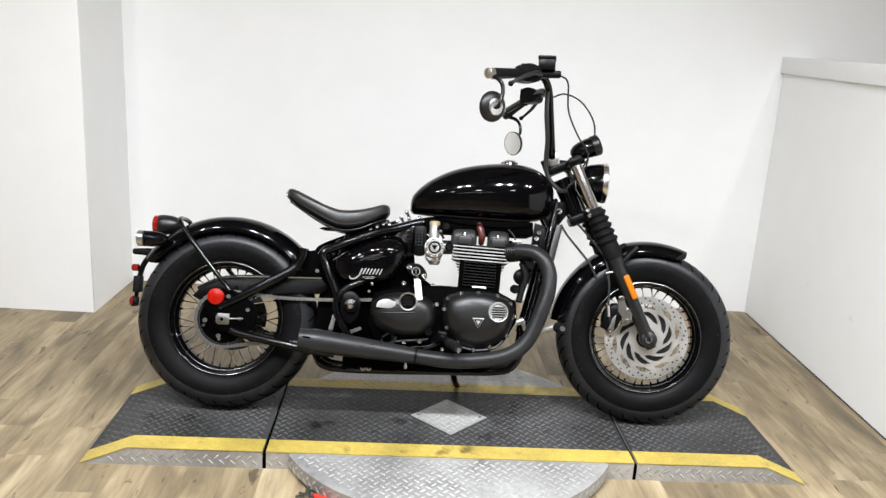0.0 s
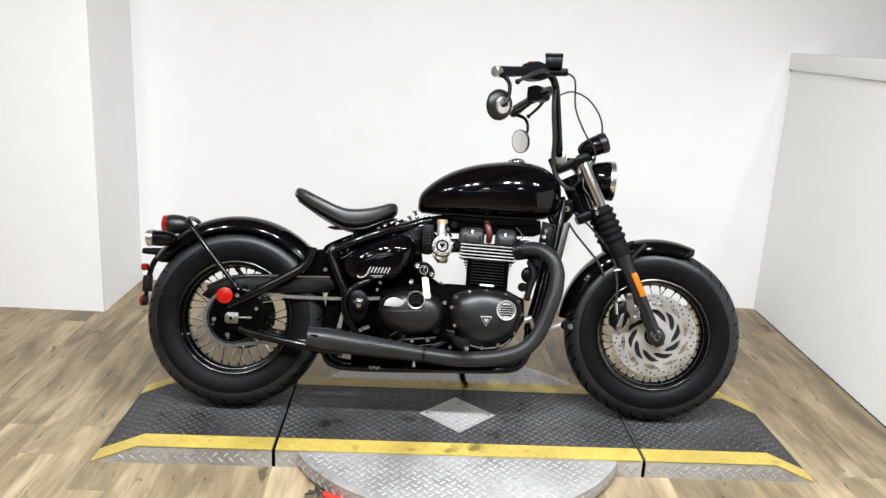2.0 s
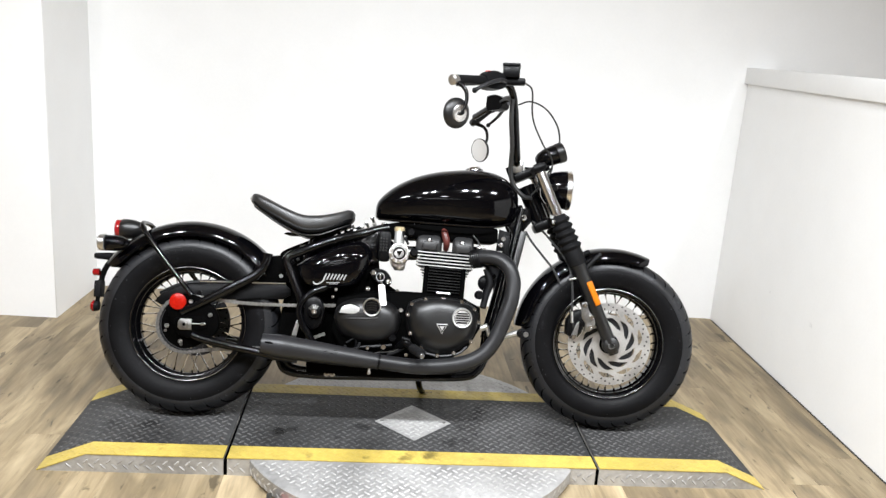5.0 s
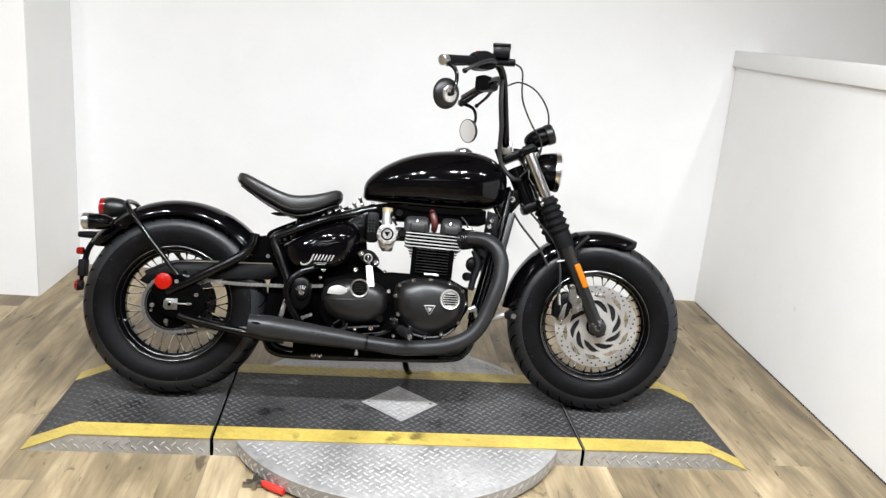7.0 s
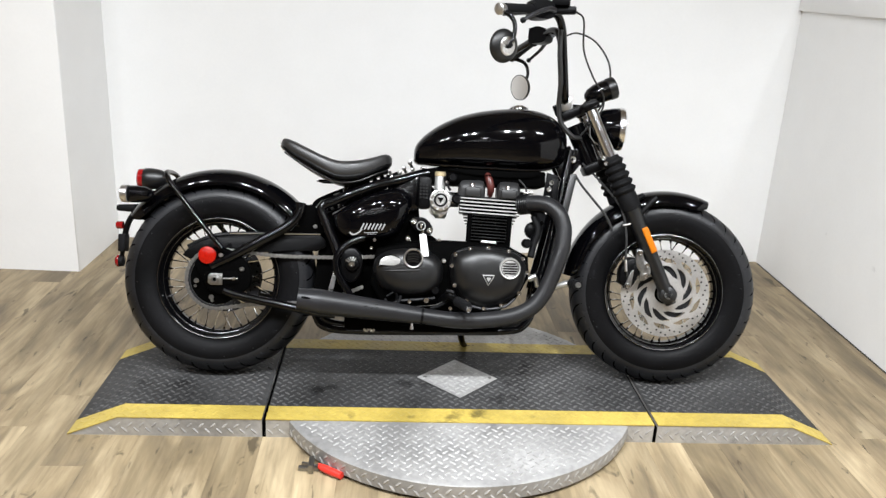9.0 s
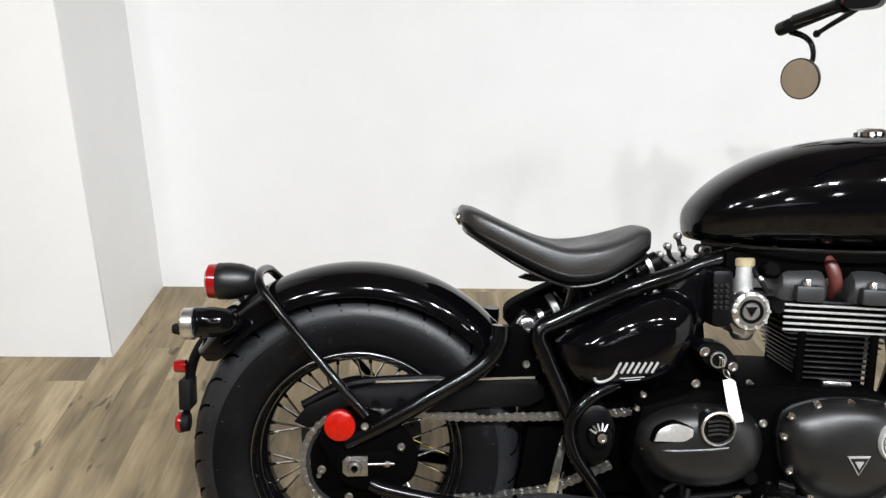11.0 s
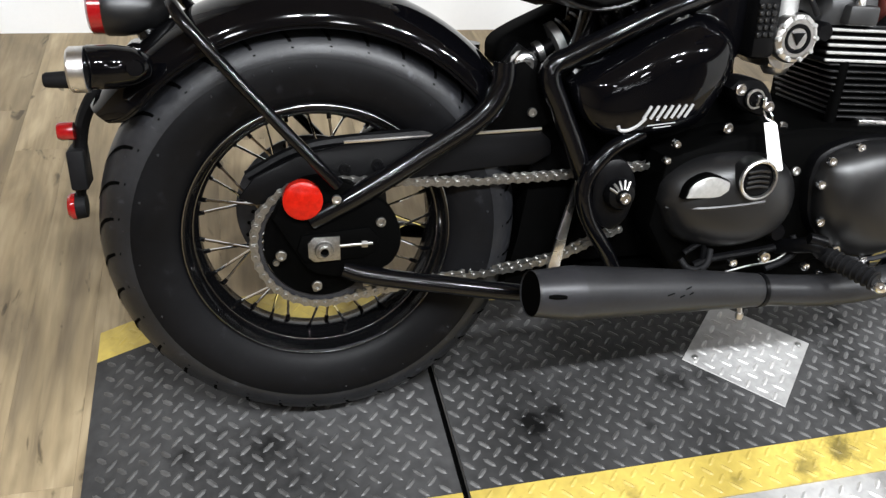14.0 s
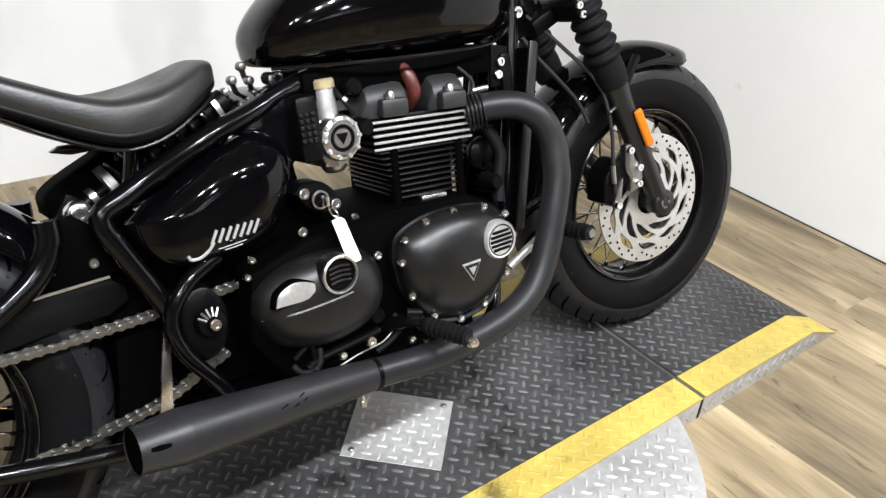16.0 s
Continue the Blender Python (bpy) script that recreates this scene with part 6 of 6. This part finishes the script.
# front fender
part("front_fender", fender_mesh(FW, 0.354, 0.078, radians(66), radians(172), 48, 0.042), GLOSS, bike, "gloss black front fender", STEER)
part("fender_bracket", join(tube([FW + Vector((-0.05, -0.085, 0.33)), FW + Vector((-0.09, -0.1, 0.29)), FW + Vector((-0.13, -0.105, 0.24))], 0.01, 8), rod(leg(-0.09, 0.34), FW + Vector((-0.09, -0.07, 0.335)), 0.01)), CASE, bike, "", STEER)

# brake caliper with its hose
cal = part("brake_caliper", join(blob([(FW.x - 0.165, FW.z + 0.03), (FW.x - 0.16, FW.z + 0.085), (FW.x - 0.125, FW.z + 0.12), (FW.x - 0.095, FW.z + 0.105), (FW.x - 0.105, FW.z + 0.05), (FW.x - 0.13, FW.z + 0.015)], -0.05, -0.108, 4, 0.15), box(FW.x - 0.12, FW.x - 0.06, -0.112, -0.09, FW.z + 0.06, FW.z + 0.1, 0.008)), CASE, bike, "black brake caliper with silver bolts", STEER)
part("caliper_bracket", blob([(FW.x - 0.112, FW.z + 0.152), (FW.x - 0.094, FW.z + 0.15), (FW.x - 0.086, FW.z + 0.12), (FW.x - 0.066, FW.z + 0.10), (FW.x - 0.062, FW.z + 0.072), (FW.x - 0.075, FW.z + 0.05), (FW.x - 0.098, FW.z + 0.045), (FW.x - 0.098, FW.z + 0.075), (FW.x - 0.112, FW.z + 0.10)], -0.104, -0.119, 3, 0.12), ZINC, cal, "grey cast caliper bracket", STEER)
part("caliper_arm", plate([(FW.x - 0.128, FW.z + 0.075), (FW.x - 0.118, FW.z + 0.082), (FW.x - 0.126, FW.z + 0.02), (FW.x - 0.143, FW.z + 0.012), (FW.x - 0.148, FW.z + 0.024)], -0.118, -0.108, 0.003), ZINC, cal, "", STEER)
for dx, dz in ((-0.102, 0.140), (-0.078, 0.062), (-0.076, 0.098), (-0.138, 0.024)):
    bolt("caliper_bolt", (FW.x + dx, -0.1185, FW.z + dz), 0.009, cal, CHROME, 0.009, STEER)
part("brake_hose", tube([FW + Vector((-0.135, -0.11, 0.045)), FW + Vector((-0.148, -0.118, 0.11)), FW + Vector((-0.15, -0.115, 0.2)), FW + Vector((-0.17, -0.10, 0.29)), FW + Vector((-0.24, -0.06, 0.38)), FW + Vector((-0.30, -0.035, 0.44))], 0.0042, 8, 8), CABLE, bike, "black brake hose", STEER)
part("hose_clip", rod(FW + Vector((-0.165, -0.125, 0.232)), FW + Vector((-0.125, -0.11, 0.24)), 0.0035, 8), ALU, bike, "", STEER)
part("hose_end", rod(FW + Vector((-0.146, -0.118, 0.075)), FW + Vector((-0.149, -0.118, 0.115)), 0.0055, 8), ALU, bike, "", STEER)

# headlight
HL = Vector((0.564, 0, 0.888))
hl_m = STEER @ Matrix.Translation(HL) @ Matrix.Rotation(radians(2), 4, "Y")
lamp = part("headlight", lathe([(0, -0.062), (0.03, -0.058), (0.052, -0.042), (0.065, -0.015), (0.071, 0.015), (0.073, 0.036), (0.070, 0.038)], (0, 0, 0), "x", 44), GLOSS, bike, "gloss black round headlight", hl_m)
part("bezel", lathe([(0.066, 0.034), (0.0745, 0.034), (0.076, 0.042), (0.074, 0.052), (0.068, 0.056), (0.064, 0.052)], (0, 0, 0), "x", 44, True), CHROME, lamp, "chrome headlight rim", hl_m)
part("glass", lathe([(0, 0.060), (0.03, 0.058), (0.05, 0.054), (0.066, 0.046), (0.066, 0.04), (0, 0.04)], (0, 0, 0), "x", 40), LENS, lamp, "clear ribbed headlight glass", hl_m)
for v in (-1, 1):
    part("headlight_ear", rod(HL + Vector((-0.01, v * 0.07, 0.0)), HL + Vector((-0.055, v * 0.1, -0.012)), 0.012, 12), CASE, bike, "", STEER)
# instrument
g_m = STEER @ Matrix.Translation((0.538, 0, 1.014)) @ Matrix.Rotation(radians(-22), 4, "Y") @ Matrix.Diagonal((1.03, 1, 0.86, 1))
gauge = part("instrument", lathe([(0, -0.062), (0.016, -0.058), (0.03, -0.045), (0.039, -0.022), (0.043, 0.005), (0.0435, 0.03), (0.042, 0.046), (0.038, 0.051), (0, 0.051)], (0, 0, 0), "x", 36), FRAME, bike, "black round instrument pod", g_m)
part("dial_rim", lathe([(0.0435, 0.022), (0.0455, 0.024), (0.0455, 0.045), (0.043, 0.048)], (0, 0, 0), "x", 36), SATIN, gauge, "", g_m)
part("gauge_bracket", tube([(0.44, 0, 0.955), (0.49, 0, 0.955), (0.53, 0, 0.975)], 0.014, 10), CASE, bike, "", STEER)
part("ignition_barrel", rod((0.40, -0.01, 0.93), (0.385, -0.01, 0.965), 0.02), CASE, bike, "", STEER)

# handlebar
BAR = [(0.41, -0.02, 0.977), (0.41, -0.055, 0.981), (0.407, -0.076, 1.019), (0.397, -0.102, 1.129), (0.387, -0.13, 1.214), (0.362, -0.172, 1.249), (0.312, -0.262, 1.241), (0.21, -0.428, 1.206)]
part("handlebar", tube(BAR + [], 0.0135, 14, 8), FRAME, bike, "tall black handlebar tube", BARS)
part("handlebar", tube([(x, -y, z) for x, y, z in BAR], 0.0135, 14, 8), FRAME, bike, "tall black handlebar tube", BARS)
part("bar_clamp", join(box(0.388, 0.435, -0.045, -0.015, 0.94, 0.992, 0.008), box(0.388, 0.435, 0.015, 0.045, 0.94, 0.992, 0.008)), ALU, bike, "bare metal handlebar clamps", BARS)
for v in (-0.03, 0.03):
    part("clamp_screw", rod((0.398, v - 0.012, 0.991), (0.398, v - 0.012, 1.0), 0.007), ALU, bike, "", BARS)


def along(side, u):
    """A point on the straight end of the bar, from its bend (0) to its tip (1)."""
    a, b = Vector((0.312, side * 0.262, 1.243)), Vector((0.205, -0.434, 1.212)) if side < 0 else Vector((0.206, 0.485, 1.195))
    return a.lerp(b, u)


for side in (-1, 1):
    g = part("grip", tube([along(side, 0.22), along(side, 0.30), along(side, 0.97)], [0.0195, 0.017, 0.0165, 0.0175], 16, 5), GRIP, bike, "black rubber hand grip" if side < 0 else "black rubber hand grip", BARS)
    part("grip_collar", tube([along(side, 0.21), along(side, 0.25)], 0.0215, 18, straight=True), GRIP, g, "", BARS)
    part("bar_end", tube([along(side, 0.96), along(side, 1.0), along(side, 1.09), along(side, 1.1)], [0.0145, 0.0175, 0.0175, 0.014], 18, straight=True), ALU if side < 0 else FRAME, g, "silver bar-end weight" if side < 0 else "", BARS)
    sw = part("switch_housing", blob([(0.0, 0.02), (0.03, 0.024), (0.055, 0.012), (0.055, -0.018), (0.03, -0.026), (0.0, -0.02)], -0.024, 0.026, 4, 0.2), CASE, bike, "black switch housing", BARS @ Matrix.Translation(along(side, -0.02)) @ Matrix.Rotation(radians(side * -30 + (180 if side > 0 else 0) * 0), 4, "Z") @ Matrix.Translation((-0.035, 0, 0)) @ Matrix.Diagonal((1.3, 1.25, 1.25, 1)))
    part("switch_button", box(-0.009, 0.009, -0.009, 0.009, 0.02, 0.034, 0.003), HANDLE, sw, "red switch button", BARS @ Matrix.Translation(along(side, 0.05 if side < 0 else 0.22)) @ pose(-0.006, 0, 0, 0 if side < 0 else 70, 0, 0))
    root = along(side, -0.12)
    fwd = Vector((0.05, side * 0.02, -0.006))
    lv = part("lever", tube([root + fwd * 0.7, root + fwd + Vector((-0.03, side * 0.05, -0.004)), along(side, 0.45) + Vector((0.05, side * 0.028, -0.012)), along(side, 0.62) + Vector((0.042, side * 0.024, -0.024)), along(side, 0.70) + Vector((0.03, side * 0.02, -0.036))], [0.0095, 0.0085, 0.0075, 0.0065, 0.006, 0.006], 10, 6), MUFFLER_TIP, bike, "dark grey metal hand lever", BARS)
    part("lever_ball", lathe([(0, -0.0095), (0.006, -0.0075), (0.0095, 0), (0.006, 0.0075), (0, 0.0095)], along(side, 0.70) + Vector((0.03, side * 0.02, -0.036)), seg=14), CASE, lv, "", BARS)
    # bar-end mirror
    tip = along(side, 1.0)
    if side < 0:
        stem = [tip + Vector(q) for q in ((0.002, -0.006, -0.006), (0.026, -0.008, -0.022), (0.039, -0.009, -0.045), (0.038, -0.012, -0.08), (0.026, -0.022, -0.106))]
        mc, ax, big = tip + Vector((0.01, -0.012, -0.110)), Vector((-0.66, 0.72, 0.1)), 1.13
    else:
        stem = [tip + Vector(q) for q in ((0.008, -0.008, -0.012), (0.04, -0.02, -0.026), (0.056, -0.032, -0.048), (0.06, -0.036, -0.08), (0.05, -0.036, -0.108))]
        mc, ax, big = tip + Vector((0.034, -0.041, -0.13)), Vector((-0.66, -0.72, -0.13)), 1.15
    mir = part("mirror", tube(stem, [0.0085, 0.007, 0.0065, 0.006], 10, 8), FRAME, bike, "round black bar-end mirror", BARS)
    mm = BARS @ Matrix.Translation(mc) @ ax.normalized().to_track_quat("Z", "Y").to_matrix().to_4x4() @ Matrix.Scale(big, 4)
    part("mirror_shell", lathe([(0, -0.015), (0.02, -0.0145), (0.034, -0.011), (0.042, -0.005), (0.0445, 0.001), (0.0445, 0.006), (0.042, 0.007)], (0, 0, 0), "z", 40), SATIN, mir, "", mm)
    part("mirror_glass", lathe([(0, 0.0062), (0.0422, 0.0062), (0.0422, 0.003), (0, 0.003)], (0, 0, 0), "z", 40), MIRROR, mir, "round mirror glass", mm)
    part("mirror_plate", lathe([(0, -0.0172), (0.022, -0.0168), (0.0245, -0.0155), (0.025, -0.012)], (0, 0, 0), "z", 32), ALU, mir, "silver disc on the mirror's back", mm)
    part("mirror_joint", join(rod((0, 0, -0.012), (0, 0, -0.026), 0.006), rod((-0.008, 0.004, -0.022), (0.006, -0.004, -0.022), 0.0045, 10)), CASE, mir, "", mm)
res = part("brake_reservoir", join(box(0.351, 0.409, -0.263, -0.203, 1.257, 1.296, 0.004), box(0.349, 0.411, -0.265, -0.201, 1.295, 1.306, 0.003), box(0.335, 0.43, -0.245, -0.215, 1.235, 1.259, 0.006)), CASE, bike, "black square brake-fluid reservoir", BARS)
part("reservoir_screw", rod((0.36, -0.25, 1.305), (0.36, -0.25, 1.309), 0.004), ALU, res, "", BARS)
part("cable", tube([(0.43, -0.23, 1.243), (0.455, -0.215, 1.22), (0.462, -0.17, 1.13), (0.50, -0.11, 1.05), (0.54, -0.07, 0.99), (0.53, -0.055, 0.93), (0.47, -0.045, 0.86)], 0.0032, 8, 9), CABLE, bike, "black control cable", BARS)
part("cable", tube([(0.40, 0.225, 1.235), (0.45, 0.20, 1.245), (0.515, 0.14, 1.205), (0.562, 0.07, 1.12), (0.562, 0.02, 1.03), (0.53, 0.02, 0.95), (0.47, 0.03, 0.88)], 0.0033, 8, 9), CABLE, bike, "black control cable", BARS)
part("cable", tube([(0.385, -0.145, 1.2), (0.385, -0.142, 1.12), (0.392, -0.118, 1.03), (0.39, -0.09, 0.96), (0.40, -0.08, 0.90), (0.44, -0.07, 0.855), (0.47, -0.05, 0.85)], 0.0085, 8, 9), CABLE, bike, "", BARS)
part("wire_loom", tube([(0.445, -0.05, 0.72), (0.47, -0.06, 0.68), (0.51, -0.075, 0.63), (0.55, -0.085, 0.58), (0.575, -0.09, 0.53)], 0.0042, 8, 8), CABLE, bike)

# ---------------------------------------------------------------- tread cuts
def tread_cuts(hub, c, half, count, m=None):
    """Slanting cuts across the shoulders of a tyre."""
    verts, faces = [], []
    for k in range(count):
        for side in (-1, 1):
            a0 = 2 * math.pi * (k + (0.5 if side > 0 else 0)) / count
            base = len(verts)
            for j in range(9):
                u = j / 8
                reach = 0.96 - 0.88 * u
                r = float(np.interp(reach, (0, 0.222, 0.505, 0.765, 0.935, 0.985), (R + 0.001, 0.321, 0.3155, 0.306, 0.2915, 0.28))) + 0.0009
                y = side * half * reach * 1.004
                a = a0 + 0.20 * u ** 1.3
                w = 0.0034 * math.sin(math.pi * (0.08 + 0.84 * u)) + 0.0008
                for s in (-1, 1):
                    b = a + s * w / r
                    verts.append((c.x + r * math.cos(b), y, c.z + r * math.sin(b)))
            for j in range(8):
                q = base + 2 * j
                faces.append((q, q + 1, q + 3, q + 2))
    me = bpy.data.meshes.new("tread_cut")
    me.from_pydata(verts, [], faces)
    if m is not None:
        me.transform(m)
    me.materials.append(DARK)
    ob = new("tread_cut", me)
    ob.parent = hub
    ob["kind"] = "stuff"


def sidewall_nubs(hub, c, half, count, seed, m=None):
    """Small moulding nubs and worn specks on the right-hand side of a tyre; pale grey paints their glints."""
    pick = random.Random(seed)
    verts, faces = [], []
    for k in range(count):
        a = 2 * math.pi * (k + pick.uniform(-0.3, 0.3)) / count
        r = pick.choice((0.262, 0.2815, 0.2815, 0.2985)) + pick.uniform(-0.002, 0.002)
        y = -half * float(np.interp(r, (0.25, 0.272, 0.29, 0.305), (0.99, 0.99, 0.935, 0.77))) - 0.0012
        w = pick.uniform(0.0011, 0.0026)
        p = Vector((c.x + r * math.cos(a), y, c.z + r * math.sin(a)))
        base = len(verts)
        for j in range(6):
            b = math.pi * j / 3
            verts.append((p.x + w * math.cos(b), p.y + 0.0016, p.z + w * math.sin(b)))
        verts.append((p.x, p.y - 0.0008, p.z))
        faces += [(base + j, base + (j + 1) % 6, base + 6) for j in range(6)]
    me = bpy.data.meshes.new("tyre_nubs")
    me.from_pydata(verts, [], faces)
    if m is not None:
        me.transform(m)
    me.materials.append(MUFFLER_TIP)
    ob = new("tyre_nubs", me)
    ob.parent = hub
    ob["kind"] = "stuff"


sidewall_nubs(rear, RW, 0.075, 64, 3)
sidewall_nubs(front, FW, 0.066, 48, 4, STEER)
tread_cuts(rear, RW, 0.075, 34)
tread_cuts(front, FW, 0.066, 38, STEER)

# ---------------------------------------------------------------- small hoses
part("breather_hose", tube([(-0.195, -0.15, 0.275), (-0.185, -0.158, 0.262), (-0.165, -0.16, 0.258), (-0.15, -0.158, 0.268), (-0.143, -0.15, 0.288)], 0.0055, 10, 7), GRIP, bike, "black rubber breather hose")
part("breather_hose", tube([(0.005, -0.15, 0.30), (0.012, -0.158, 0.28), (-0.01, -0.162, 0.262), (-0.045, -0.162, 0.25)], 0.005, 10, 7), GRIP, bike, "black rubber breather hose")
part("fuel_line", tube([(0.0, -0.06, 0.70), (-0.008, -0.085, 0.685), (0.0, -0.10, 0.665), (0.012, -0.102, 0.645)], 0.0045, 10, 7), GRIP, bike, "black fuel line")
part("hose_clamp", rod((-0.002, -0.096, 0.673), (0.002, -0.1, 0.668), 0.0062, 12), ALU, bike)
part("head_wire", tube([(0.246, -0.09, 0.69), (0.262, -0.098, 0.672), (0.27, -0.1, 0.655), (0.262, -0.1, 0.64)], 0.003, 8, 7), CABLE, bike)

# ---------------------------------------------------------------- floor planks
PLANK_W, PLANK_L = 0.122, 1.22
plank_meshes = {}


def plank_mesh(length):
    if length not in plank_meshes:
        bm = box(-PLANK_W / 2 + 0.0001, PLANK_W / 2 - 0.0001, 0.0001, length - 0.0001, -0.004, 0.0, 0.00025, 1)
        me = bpy.data.meshes.new("plank")
        bm.to_mesh(me)
        bm.free()
        me.materials.append(WOOD)
        plank_meshes[length] = me
    return plank_meshes[length]


rng = random.Random(5)
for col in range(42):
    x = -3.0 + PLANK_W * (col + 0.5)
    if x > 2.05:
        break
    y = -2.6 - rng.choice((0.0, 0.2, 0.41, 0.61, 0.81, 1.02))
    while y < 1.66:
        length = PLANK_L
        shared("plank", plank_mesh(length), floor, Matrix.Translation((x, y, 0)))
        y += length
